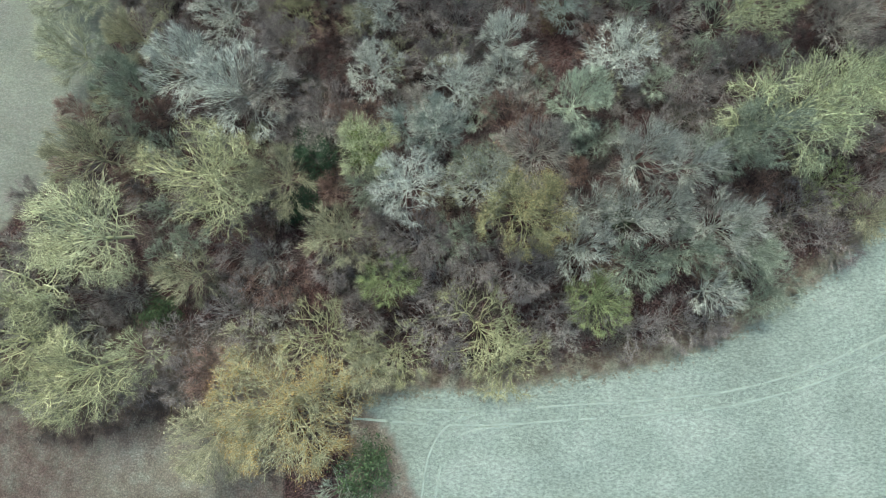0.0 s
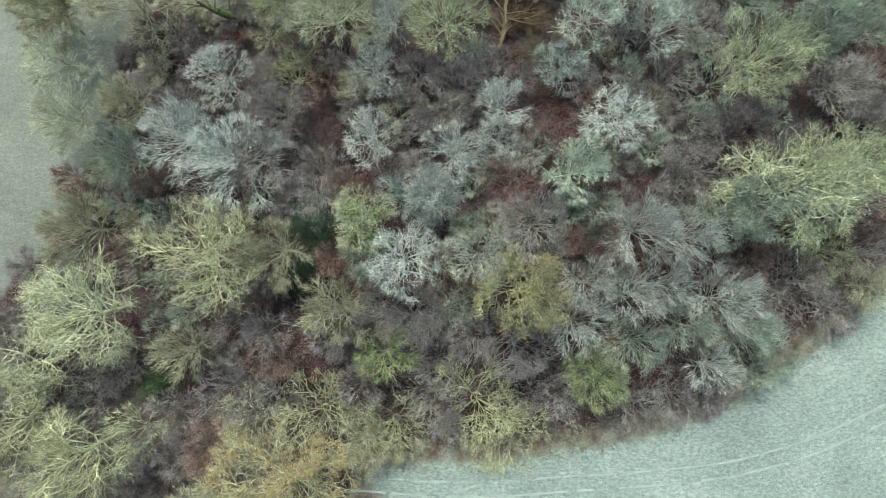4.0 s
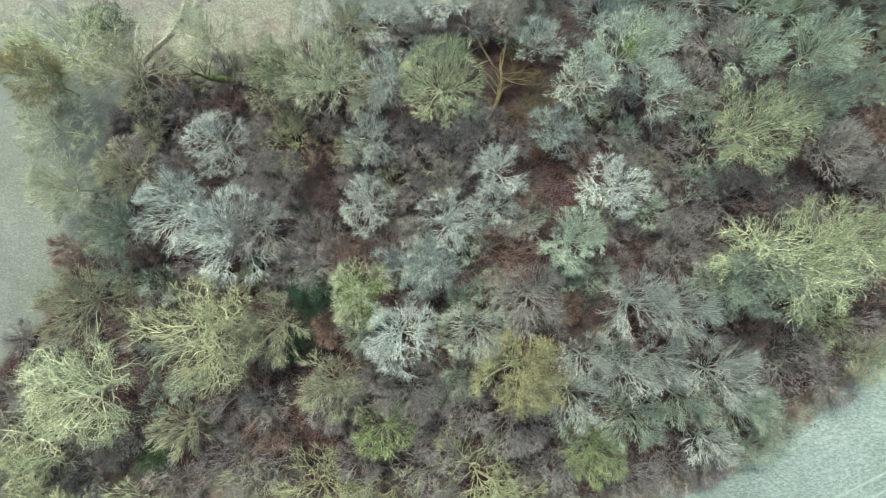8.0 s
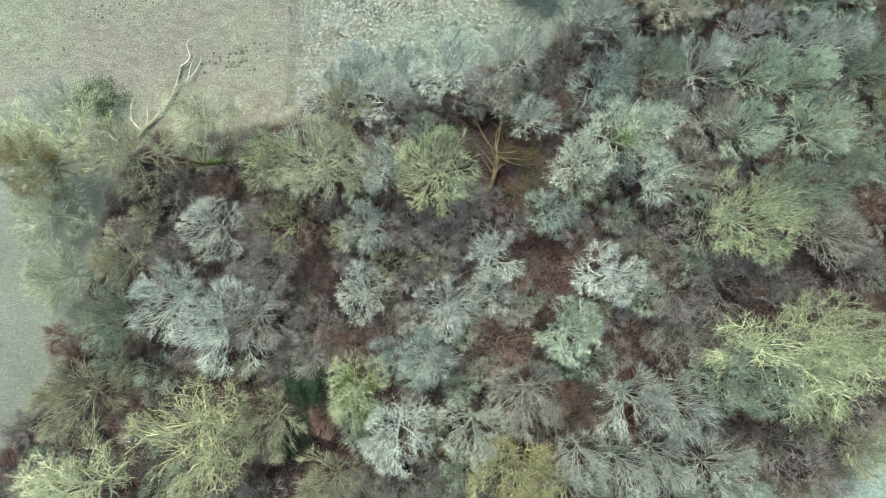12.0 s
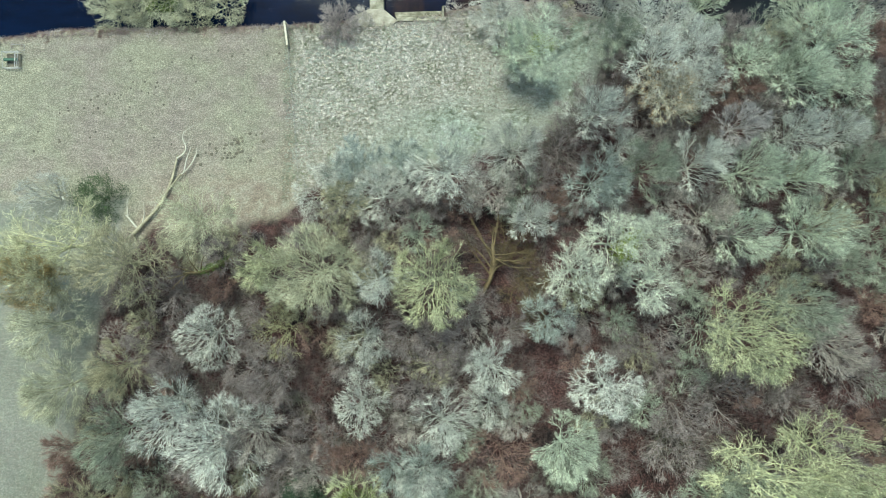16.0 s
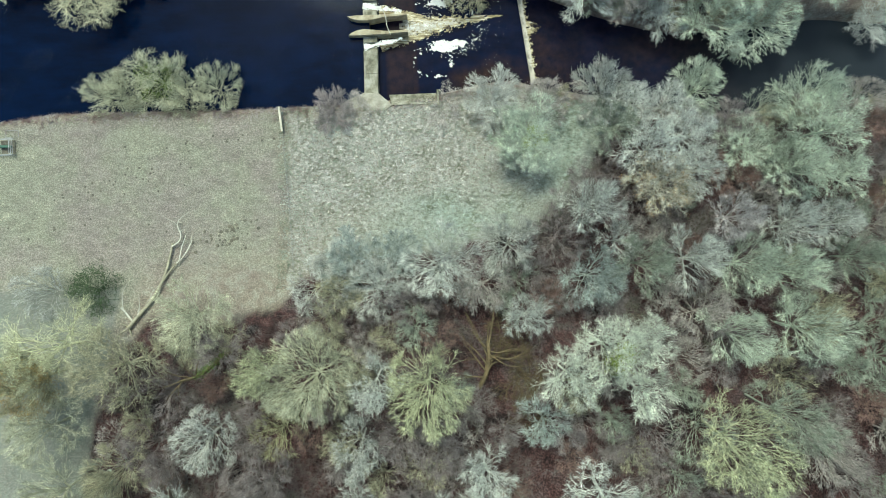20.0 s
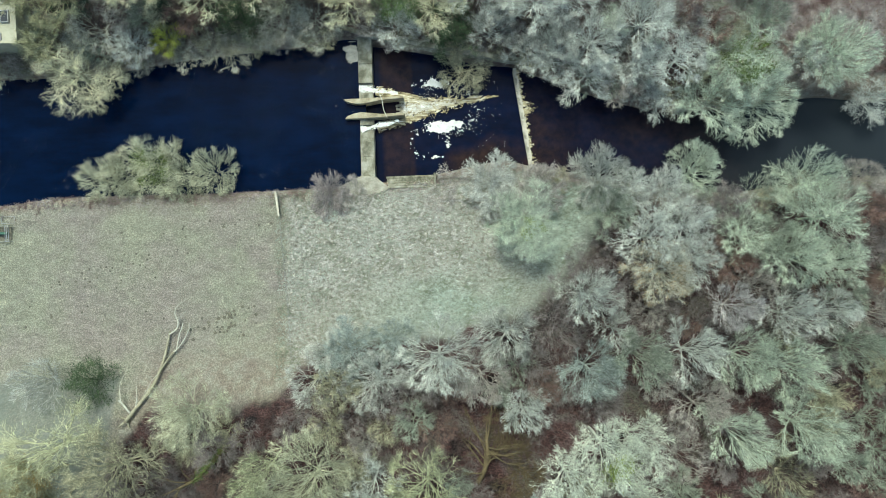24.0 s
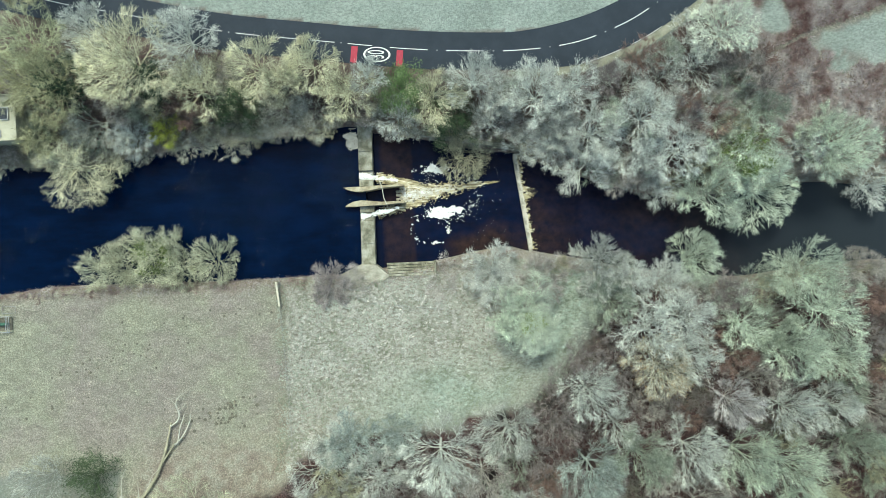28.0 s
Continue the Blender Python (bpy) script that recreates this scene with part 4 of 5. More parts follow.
# the far riverside
plant(
    (-40.3, 116.4, 8.2, 13, "cr", "alder"),
    (-52.3, 113.2, 5.8, 12, "y", "alder"),
    (-54.8, 120.0, 5.5, 11, "yg", "oak"),
    (-47.1, 121.6, 4.2, 10, "w", "alder"),
    (-32.6, 119.4, 5.4, 11, "w", "alder"),
    (-53.3, 102.1, 7.1, 11, "cr", "wild"),
    (-57.0, 106.4, 3.8, 9, "y", "oak"),
    (-57.6, 114.2, 4.8, 11, "y", "alder"),
    (-38.6, 107.4, 3.0, 5, "ly", "dome"),
    (-31.4, 112.3, 5.3, 9, "cr", "ash"),
    (-21.6, 114.8, 5.4, 10, "cr", "ash"),
    (-26.0, 109.6, 4.0, 12, "hg", "holly"),
    (-50.9, 113.5, 4.1, 11, "hd", "holly"),
    (-37.1, 112.7, 4.0, 10, "hd", "holly"),
    (-13.8, 114.8, 4.6, 10, "cr", "alder"),
    (-8.6, 111.7, 4.6, 9, "cr", "ash"),
    (-5.1, 113.1, 3.2, 8, "w", "ash"),
)
plant(
    (-0.1, 111.7, 4.6, 11, "hi", "holly"),
    (4.5, 109.6, 4.7, 10, "cr", "ash"),
    (10.9, 111.1, 4.3, 9, "w", "ash"),
    (7.5, 106.5, 4.4, 9, "hg", "holly"),
    (15.1, 109.6, 4.2, 8, "gy", "alder"),
    (20.5, 109.0, 5.2, 9, "w", "ash"),
    (25.5, 110.4, 4.5, 9, "w", "ash"),
    (9.2, 101.7, 4.8, 7, "o", "alder"),
    (13.5, 106.0, 3.9, 8, "gy", "ash"),
    (29.4, 103.1, 4.8, 9, "w", "ash"),
    (23.9, 103.7, 4.3, 8, "gy", "ash"),
    (36.2, 104.8, 5.0, 10, "w", "ash"),
    (34.3, 109.9, 4.4, 7, "gy", "thick"),
    (40.6, 111.5, 4.3, 6, "gy", "thick"),
    (42.5, 99.5, 5.0, 9, "w", "oak"),
    (42.2, 94.1, 3.5, 6, "w", "oak"),
)
plant(
    (49.4, 93.4, 6.2, 12, "pg", "alder"),
    (52.9, 98.6, 6.2, 12, "pg", "ivy"),
    (56.6, 93.2, 6.8, 12, "pg", "alder"),
    (67.4, 99.4, 6.5, 11, "pg", "dome"),
    (49.5, 117.6, 5.8, 9, "ww", "dome"),
    (45.9, 113.0, 4.5, 6, "gy", "thick"),
    (45.4, 117.5, 3.9, 5, "gy", "thick"),
    (-44.2, 106.4, 4.1, 6, "w", "dome"),
    (-48.8, 108.9, 4.9, 6, "lb", "thick"),
    (-35.9, 106.5, 4.1, 3, "lb", "thick"),
    (-29.5, 106.2, 4.1, 3, "lb", "thick"),
    (-20.2, 109.7, 4.4, 6, "lb", "thick"),
    (-18.6, 112.8, 3.4, 8, "cr", "ash"),
    (77.2, 93.0, 4.1, 8, "w", "oak"),
    (62.8, 99.3, 3.5, 8, "w", "alder"),
    (-55.0, 129.7, 5.5, 11, "y", "oak"),
)
plant(
    (-16.4, 107.9, 3.5, 3, "lb", "thick"),
    (-1.4, 108.0, 4.0, 6, "w", "alder"),
    (23.7, 101.6, 4.2, 7, "w", "ash"),
    (29.0, 98.7, 4.8, 7, "w", "ash"),
    (34.9, 97.6, 4.0, 6, "b", "ash"),
    (19.4, 103.5, 3.8, 6, "gy", "ash"),
    (36.0, 100.5, 4.3, 7, "w", "ash"),
    (-22.5, 108.8, 4.1, 4, "lb", "thick"),
    (-27.5, 107.5, 3.7, 3, "o", "thick"),
    (-14.3, 109.4, 3.7, 4, "lb", "thick"),
)

# ---- young growth and thicket that fills the wood between the trees ----
def wooded(x, y):
    """How far a place lies inside the wood, from 0 outside to 1."""
    if y > far_bank(x) + 1:
        return smooth(0, 1.5, y - far_bank(x) - 1) * smooth(4.2, 6.0, road_mid(x) - y) * (x < 58)
    if y > near_bank(x) - 1.5:
        return 0.0
    inside = smooth(0.5, 2.5, y - field_edge(x))
    if x < 33:
        inside *= smooth(0.5, 2.0, meadow_edge(x) - y)
    return inside * (1 if math.hypot((x + 35) / 9, (y + 27) / 4.5) > 1.1 else 0)


rng = np.random.default_rng(11)
made = 0
for tries in range(14000):
    x, y = rng.uniform(-62, 84), rng.uniform(-20, 116)
    if made >= 320 or wooded(x, y) < 0.9:
        continue
    if math.hypot(x - 11.5, y - 43) < 6.5 or math.hypot((x - 14.5) / 3, (y - 29) / 7) < 1 or math.hypot(x + 17.5, y - 26.5) < 5 or any(math.hypot(x - a, y - b) < 0.55 * r + 1.0 for a, b, r in planted):
        continue
    hue = ("bd", "bd", "b", "g", "rb", "bd", "o")[rng.integers(0, 7)]
    size = rng.uniform(2.0, 3.4)
    tree(x, y, size, size * rng.uniform(1.7, 2.6), hue, ("thick", "alder", "thick", "ash")[rng.integers(0, 4)], made * 5 + 1)
    made += 1


made = 0
for tries in range(4000):
    x = rng.uniform(-70, 56)
    y = far_bank(x) + rng.uniform(1.5, 14)
    if made >= 55 or wooded(x, y) < 0.9 or any(math.hypot(x - a, y - b) < 0.5 * r + 0.9 for a, b, r in planted):
        continue
    hue = (("gy", "b", "cr", "g", "b", "o") if x < 10 else ("gy", "w", "b", "pg", "gy", "b"))[rng.integers(0, 6)]
    size = rng.uniform(1.8, 2.8)
    tree(x, y, size, size * rng.uniform(1.2, 2.2), hue, ("thick", "alder", "ash")[rng.integers(0, 3)], made * 5 + 2)
    made += 1


for k in range(62):
    far = k < 46
    x = -69 + 128 * (k + rng.uniform(0, 0.8)) / 46 if far else 22 + 62 * (k - 46 + rng.uniform(0, 0.8)) / 16
    if far and (-9.5 < x < -5 or 15.5 < x < 20):
        continue
    y = far_bank(x) + rng.uniform(0.3, 1.4) if far else near_bank(x) - rng.uniform(0.4, 2)
    size = rng.uniform(1.3, 2.3) if x < 19 else rng.uniform(2.0, 3.1)
    tree(x, y, size, size * rng.uniform(0.8, 1.3), (("lb", "o", "cr", "o", "b") if far and x < 10 else ("b", "gy", "b", "o", "g"))[rng.integers(0, 5)], "thick", k * 5 + 3)


def sprigs(name, spots, stems, tall, lean, thick, material, label, category):
    """Many small sprays of stems, one object for all that nobody could count."""
    n = len(spots)
    root = np.repeat(np.array(spots), stems, 0)
    rngs = np.random.default_rng(len(spots))
    way = rngs.normal(0, lean, (n * stems, 3))
    way[:, 2] = np.abs(way[:, 2]) * 0.4 + 0.7
    tip = root + unit(way) * tall * rngs.uniform(0.5, 1.2, (n * stems, 1))
    v, f = tubes(root + rngs.normal(0, 0.08, root.shape) * (1, 1, 0), tip, thick, thick, 3, True)
    ob = link_mesh(name, v.tolist(), f.tolist(), material)
    return tagged(ob, label, category, kind="stuff")


spots = []
while len(spots) < 11500:
    x, y = rng.uniform(-70, 84), rng.uniform(-24, 116)
    if rng.random() < wooded(x, y) * (0.12 + 1.1 * smooth(-0.25, 0.25, wobble(x, y, 0.11))):
        spots.append((x, y, lie(x, y)))
sprigs("undergrowth", spots, 9, 2.6, 0.8, 0.032, BRUSH, "brown leafless brambles and saplings under the trees", "undergrowth")
spots = []
while len(spots) < 9000:
    x, y = rng.uniform(-23, 33), rng.uniform(52, 84)
    if rng.random() < cover(x, y)[0] and y < near_bank(x) - 0.5:
        spots.append((x, y, lie(x, y)))
sprigs("rough_grass", spots, 5, 0.34, 1.1, 0.05, GRASS, "rough frosted grass tussocks on the fenced meadow", "grass")
spots = []
while len(spots) < 11000:
    x, y = rng.uniform(38, 84), rng.uniform(98, 140)
    if y > far_bank(x) + 2 and cover(x, y)[2] > 0.5 and (x > 60 or y < road_mid(x) - 5.5):
        spots.append((x, y, lie(x, y)))
sprigs("bracken", spots, 5, 1.0, 1.6, 0.085, BRACKEN, "collapsed greyish brown bracken beside the river", "bracken")
spots = []
while len(spots) < 2600:
    x = rng.uniform(-72, 30)
    far = rng.random() < 0.45
    y = far_bank(x) + rng.uniform(0.2, 4) if far else near_bank(x) - abs(rng.normal(0, 0.9)) - 0.2
    spots.append((x, y, lie(x, y)))
sprigs("bank_sedge", spots, 6, 0.6, 1.2, 0.04, BRACKEN, "withered brown sedge along the river banks", "sedge")
spots = []
while len(spots) < 2600:
    x = rng.uniform(-10, 62)
    y = field_edge(x) + rng.normal(0.9, 1.0)
    spots.append((x, y, lie(x, y)))
sprigs("field_edge_grass", spots, 6, 0.5, 1.2, 0.045, STRAW, "bleached rough grass along the edge of the field", "grass")


# ---- the weir with its fish pass ----
def slab(name, points, z0, z1, material, parent, bevel=0.05, label=""):
    return part(name, outline(points, z0, z1, bevel), material, parent, label)


weir = thing("weir", Matrix(), "pale mossy concrete weir with a fish pass across the river", "weir")


def crest(y0, y1, z1, label=""):
    def edge(y):
        return -8.62 + (y - 84.1) * 0.0145
    slab("crest", [(edge(y0), y0), (edge(y0) + 2.36, y0), (edge(y1) + 2.36, y1), (edge(y1), y1)], -10.2, z1, CONCRETE, weir, 0.06, label)


for y0, y1, z1 in ((84.0, 87.4, -6.55), (87.42, 91.3, -6.6), (91.32, 92.7, -7.12), (92.72, 93.75, -6.8), (97.1, 98.2, -6.8), (98.22, 99.7, -7.12), (99.72, 102.9, -6.62), (102.92, 107.4, -6.55)):
    crest(y0, y1, z1)
slab("apron", [(-12.6, 82.3), (-8.7, 84.05), (-6.2, 83.95), (-3.9, 81.9), (-5.2, 80.9), (-11.6, 81.2)], -9, -5.62, STONE, weir, 0.06, "grey stone apron on the bank")
slab("fin", [(-10.98, 96.95), (-10.4, 96.55), (-9.2, 96.2), (-7.9, 96.15), (-6.7, 96.3), (-4.8, 96.62), (-1.0, 96.85), (-1.0, 97.15), (-4.8, 97.1), (-7.9, 97.0), (-9.6, 97.05)], -10, -5.95, TAN, weir, 0.04, "curved concrete guide wall")
slab("fin", [(-10.9, 93.75), (-9.2, 93.7), (-4.9, 93.8), (-0.9, 94.0), (-0.9, 94.35), (-4.9, 94.35), (-6.4, 94.55), (-8.2, 94.75), (-9.5, 94.55), (-10.4, 94.15)], -10, -5.95, TAN, weir, 0.04, "curved concrete guide wall")
slab("sill", [(-6.1, 94.4), (-2.6, 94.4), (-2.6, 96.7), (-6.1, 96.7)], -10, -8.75, STONE, weir, 0.05, "submerged stone sill")
for k in range(9):
    bm = block(0.5, 0.45, 0.3, pose(-2.2 + 0.45 * (k % 3), 94.75 + 0.65 * (k // 3) + 0.1 * (k % 2), -8.5, 0, 9 * k % 13, 30 * k), 0.08)
    part("boulder", bm, STONE, weir)

staff = [(-4.95, 97.9, -5.6), (-4.5, 96.4, -5.75), (-4.35, 95.0, -5.8), (-3.75, 93.5, -5.7)]
v, f = tubes(staff[:-1], staff[1:], np.array([0.08, 0.075, 0.07]), np.array([0.075, 0.07, 0.05]), 6)
tagged(link_mesh("branch", v.tolist(), f.tolist(), PALEWOOD), "bleached bare branch lodged across the fish pass", "branch")

stairs = thing("river_steps", pose(-4.5, 84.05, -8.6), "mossy concrete steps down into the river", "steps")
for k in range(5):
    part("step", block(8.0 - 0.12 * k, 0.39, 1.25 + 0.42 * k, pose(4.0 + 0.06 * k, -0.25 - 0.45 * k, 0), 0.04), CONCRETE, stairs)
part("side_wall", block(0.35, 2.6, 3.1, pose(8.2, -1.2, 0), 0.05), CONCRETE, stairs)
part("post", block(0.22, 0.22, 3.3, pose(8.6, -0.1, 0), 0.03), TIMBER, stairs)

lower = thing("low_weir", Matrix(), "low stone weir with water breaking over it", "weir")
for k in range(14):
    y = 85.3 + 1.17 * k
    x = 20.05 - (y - 85.1) * 0.133
    part("stone", block(0.55, 1.14, 2.0, pose(x, y, -10.2 + 0.03 * (k * 7 % 5), 0, 0, 7.6 + (k * 5 % 4) - 1.5), 0.07), STONE, lower)


# ---- white water and foam ----
def foam(name, inside, box, z, lift, cell, material, label, seed=0.0, flow=1.0):
    """Ragged froth over the cells of a plan where inside(x, y) is positive."""
    x0, y0, x1, y1 = box
    nx, ny = int((x1 - x0) / cell), int((y1 - y0) / cell)
    verts, index, faces = [], {}, []

    def corner(i, j):
        if (i, j) not in index:
            x, y = x0 + i * cell, y0 + j * cell
            n1 = noise.noise((x * 1.4, y * 2.2, seed)) + 0.6 * noise.noise((x * 4.5, y * 5.5, seed + 4))
            h = z(x, y) if callable(z) else z
            index[i, j] = len(verts)
            verts.append((x + 0.3 * cell * noise.noise((x * 9, y * 9, 1)), y + 0.3 * cell * noise.noise((x * 9, y * 9, 5)), h + 0.03 + lift * max(0, 0.5 + n1)))
        return index[i, j]

    for i in range(nx):
        for j in range(ny):
            x, y = x0 + (i + 0.5) * cell, y0 + (j + 0.5) * cell
            ragged = 0.5 * noise.noise((x * 0.9 / flow, y * 1.5 * flow, seed + 7)) + 0.33 * noise.noise((x * 3.2 / flow, y * 4.0 * flow, seed + 2)) + (0.45 if material is SPRAY else 0.1) * noise.noise((x * 7, y * 7, seed))
            if inside(x, y) + ragged > 0.32:
                faces.append((corner(i, j), corner(i + 1, j), corner(i + 1, j + 1), corner(i, j + 1)))
    return tagged(link_mesh(name, verts, faces, material, smooth_faces=True), label, "foam", kind="stuff")


def blob(cx, cy, rx, ry):
    return lambda x, y: 1.15 * (1 - math.hypot((x - cx) / rx, (y - cy) / ry))


def streak(xa, ya, xb, yb, wa, wb):
    """A tongue of water from a to b whose half width goes from wa to wb."""
    def inside(x, y):
        d = ((x - xa) * (xb - xa) + (y - ya) * (yb - ya)) / ((xb - xa) ** 2 + (yb - ya) ** 2)
        if not -0.02 < d < 1.05:
            return -1
        off = abs((x - xa) * (yb - ya) - (y - ya) * (xb - xa)) / math.hypot(xb - xa, yb - ya)
        return 1.0 - off / (wa + (wb - wa) * d) - 0.55 * max(0, d - 0.45)
    return inside


def churn(name, inside, box, z, lift, cell, material, label, seed=0.0, cut=0.3, veins=0.9):
    """Churned water: ragged veins and curls of froth, drawn out along the flow, thicker where inside(x, y) is high."""
    x0, y0, x1, y1 = box
    nx, ny = int((x1 - x0) / cell), int((y1 - y0) / cell)
    verts, index, faces = [], {}, []

    def corner(i, j):
        if (i, j) not in index:
            x, y = x0 + i * cell, y0 + j * cell
            h = noise.noise((x * 1.2, y * 2.0, seed)) + 0.7 * noise.noise((x * 3.5, y * 4.5, seed + 4))
            index[i, j] = len(verts)
            verts.append((x + 0.4 * cell * noise.noise((x * 19, y * 19, 1)), y + 0.4 * cell * noise.noise((x * 19, y * 19, 5)), z + lift * (0.6 + h)))
        return index[i, j]

    for i in range(nx):
        for j in range(ny):
            x, y = x0 + (i + 0.5) * cell, y0 + (j + 0.5) * cell
            core = inside(x, y)
            if core < -0.6:
                continue
            wx, wy = x + 0.5 * noise.noise((x * 0.8, y * 0.8, seed + 1)), y + 0.5 * noise.noise((x * 0.8, y * 0.8, seed + 9))
            vein = 0.6 - 2.0 * abs(noise.noise((wx * 0.9, wy * 1.7, seed + 2))) + 0.5 - 1.6 * abs(noise.noise((wx * 2.3, wy * 3.6, seed + 6)))
            if core + veins * 0.6 * vein + 0.35 * noise.noise((x * 6, y * 8, seed)) > cut:
                faces.append((corner(i, j), corner(i + 1, j), corner(i + 1, j + 1), corner(i, j + 1)))
    return tagged(link_mesh(name, verts, faces, material, smooth_faces=True), label, "foam", kind="stuff")


churn("white_water", streak(-8.3, 98.95, -2.2, 97.9, 0.75, 0.5), (-8.9, 96.9, -1.6, 100.2), -6.98, 0.06, 0.06, FOAM, "white water spilling over the weir", 1, 0.55)
churn("white_water", streak(-8.3, 92.0, -2.2, 93.2, 0.75, 0.5), (-8.9, 90.8, -1.6, 94.0), -6.98, 0.06, 0.06, FOAM, "white water spilling over the weir", 2, 0.55)
churn("white_water", streak(-5.6, 98.6, 2.6, 96.6, 1.0, 0.9), (-6.1, 95.8, 3.0, 100.0), WATER_LOW + 0.06, 0.08, 0.06, SPRAY, "foaming peat-stained chute below the weir", 3, 0.4)
churn("white_water", streak(-5.6, 92.5, 2.6, 94.4, 0.9, 0.8), (-6.1, 91.2, 3.0, 95.2), WATER_LOW + 0.06, 0.08, 0.06, SPRAY, "foaming peat-stained chute below the weir", 4, 0.4)
churn("white_water", streak(-1.4, 95.3, 14.5, 97.0, 2.5, 0.3), (-1.8, 91.8, 17.5, 99.6), WATER_LOW + 0.05, 0.08, 0.065, SPRAY, "turbulent cream-brown water racing from the fish pass", 5, 0.5)
churn("white_water", streak(-1.2, 95.3, 9.5, 96.4, 2.2, 0.9), (-1.6, 92.4, 10.5, 98.6), WATER_LOW + 0.12, 0.09, 0.055, CREAM_FOAM, "boiling cream water at the foot of the fish pass", 6, 0.85)
churn("white_water", streak(-1.0, 95.3, 5.5, 96.0, 1.9, 0.8), (-1.4, 92.8, 6.5, 98.2), WATER_LOW + 0.18, 0.09, 0.055, FOAM, "white crests in the race below the fish pass", 7, 1.08)
churn("white_water", lambda x, y: 0.25 - 0.9 * abs(math.hypot((x - 6.5) / 6.5, (y - 95.2) / 5.6) - 0.72), (-0.5, 88.5, 14, 101.5), WATER_LOW + 0.02, 0.02, 0.07, FOAM, "thin lace of foam round the race", 8, 0.93, 1.3)
foam("foam_raft", blob(4.9, 92.1, 2.7, 1.35), (1, 89.8, 8, 94), WATER_LOW, 0.05, 0.055, FOAM, "white raft of foam floating on the pool", 6)
foam("foam_raft", blob(7.6, 92.6, 1.9, 0.8), (5, 91, 10, 94), WATER_LOW, 0.05, 0.055, FOAM, "white raft of foam floating on the pool", 8)
foam("foam_raft", lambda x, y: 0.2 - 0.9 * abs(math.hypot((x - 3.2) / 3.2, (y - 89.6) / 2.6) - 1), (-1, 86, 8, 92.6), WATER_LOW, 0.04, 0.055, FOAM, "broken curl of white foam on the pool", 9)
foam("foam_raft", lambda x, y: 0.62 * blob(4.4, 99.6, 4.0, 1.2)(x, y), (0, 97, 11, 101.5), WATER_LOW, 0.04, 0.055, FOAM, "scattered white foam on the pool", 11)
foam("foam_raft", blob(-9.4, 104.9, 1.6, 2.3), (-12.5, 101.2, -8.35, 107), WATER_UP, 0.06, 0.09, CREAM_FOAM, "cream foam gathered against the weir", 14)
def lip(y):
    return 20.2 - (y - 85.1) * 0.133


churn("white_water", lambda x, y: 0.9 - 2.6 * abs(x - lip(y) - 0.05), (17.3, 85.2, 21.5, 101.6), -8.16, 0.05, 0.06, CREAM_FOAM, "pale line of water breaking along the low weir", 19, 0.35)
churn("white_water", lambda x, y: (0.75 - (x - lip(y)) / (1.3 + 0.5 * noise.noise((0.3, y * 0.9, 2)) + 1.7 * smooth(1.6, 0.3, abs(y - 95.0)))) if x > lip(y) else -1, (17.6, 85.2, 24.5, 101.5), WATER_TAIL + 0.12, 0.08, 0.06, SPRAY, "cream-brown water tumbling over the low weir", 20, 0.42)
rng = np.random.default_rng(31)
fleck_v, fleck_f = [], []
for k in range(2200):
    x, y = (rng.uniform(-70, -9), rng.uniform(84, 106)) if k < 1900 else (rng.uniform(-5, 16), rng.uniform(87, 102))
    if not near_bank(x) + 1 < y < far_bank(x) - 1 or wobble(x, y, 0.13) < 0.0:
        continue
    r, z = rng.uniform(0.014, 0.042) * (1.9 if k % 29 == 0 else 1), (WATER_UP if x < -7 else WATER_LOW) + 0.012
    at = len(fleck_v)
    fleck_v += [(x + r * math.cos(a), y + r * math.sin(a) * 0.8, z) for a in np.arange(6) * math.pi / 3]
    fleck_f.append(tuple(range(at, at + 6)))
tagged(link_mesh("foam_flecks", fleck_v, fleck_f, FOAM), "white flecks of foam drifting on the dark water", "foam", kind="stuff")


# ---- walls, fences and gear ----
def along(points, step):
    """Points at even steps along a line of corners, with the heading in degrees."""
    out = []
    for (xa, ya), (xb, yb) in zip(points, points[1:]):
        run = math.hypot(xb - xa, yb - ya)
        n = max(1, round(run / step))
        out += [(xa + (xb - xa) * (k + 0.5) / n, ya + (yb - ya) * (k + 0.5) / n, math.degrees(math.atan2(yb - ya, xb - xa)), run / n) for k in range(n)]
    return out


river_wall = thing("river_wall", Matrix(), "long low stone retaining wall along the far bank", "wall")
for x, y, turn, run in along([(-14, 109.8), (-7.4, 107.7), (-1.8, 106.3), (7.4, 104.3), (16.7, 102.5), (31.7, 100.2)], 1.5):
    part("wall_length", block(run, 0.5, 4.2, pose(x, y, -9.6, 0, 0, turn), 0), STONE, river_wall)
    part("coping_stone", block(run - 0.04, 0.72, 0.16, pose(x, y, -5.4, 0, 0, turn), 0.03), CONCRETE, river_wall)


def wire_fence(points, step, tall, strands, label):
    ob = thing("wire_fence", Matrix(), label, "fence")
    posts = along(points, step)
    for x, y, turn, _ in posts:
        part("post", block(0.12, 0.12, tall + 0.4, pose(x, y, lie(x, y) - 0.4, 1.5, -1, turn), 0.02), TIMBER, ob)
    for s in range(strands):
        h = tall * (0.35 + 0.6 * s / max(1, strands - 1))
        line = [(x, y, lie(x, y) + h) for x, y, _, _ in posts]
        v, f = tubes(line[:-1], line[1:], 0.014, 0.014, 3)
        link_mesh("wire", v.tolist(), f.tolist(), STEEL, ob)
    return ob


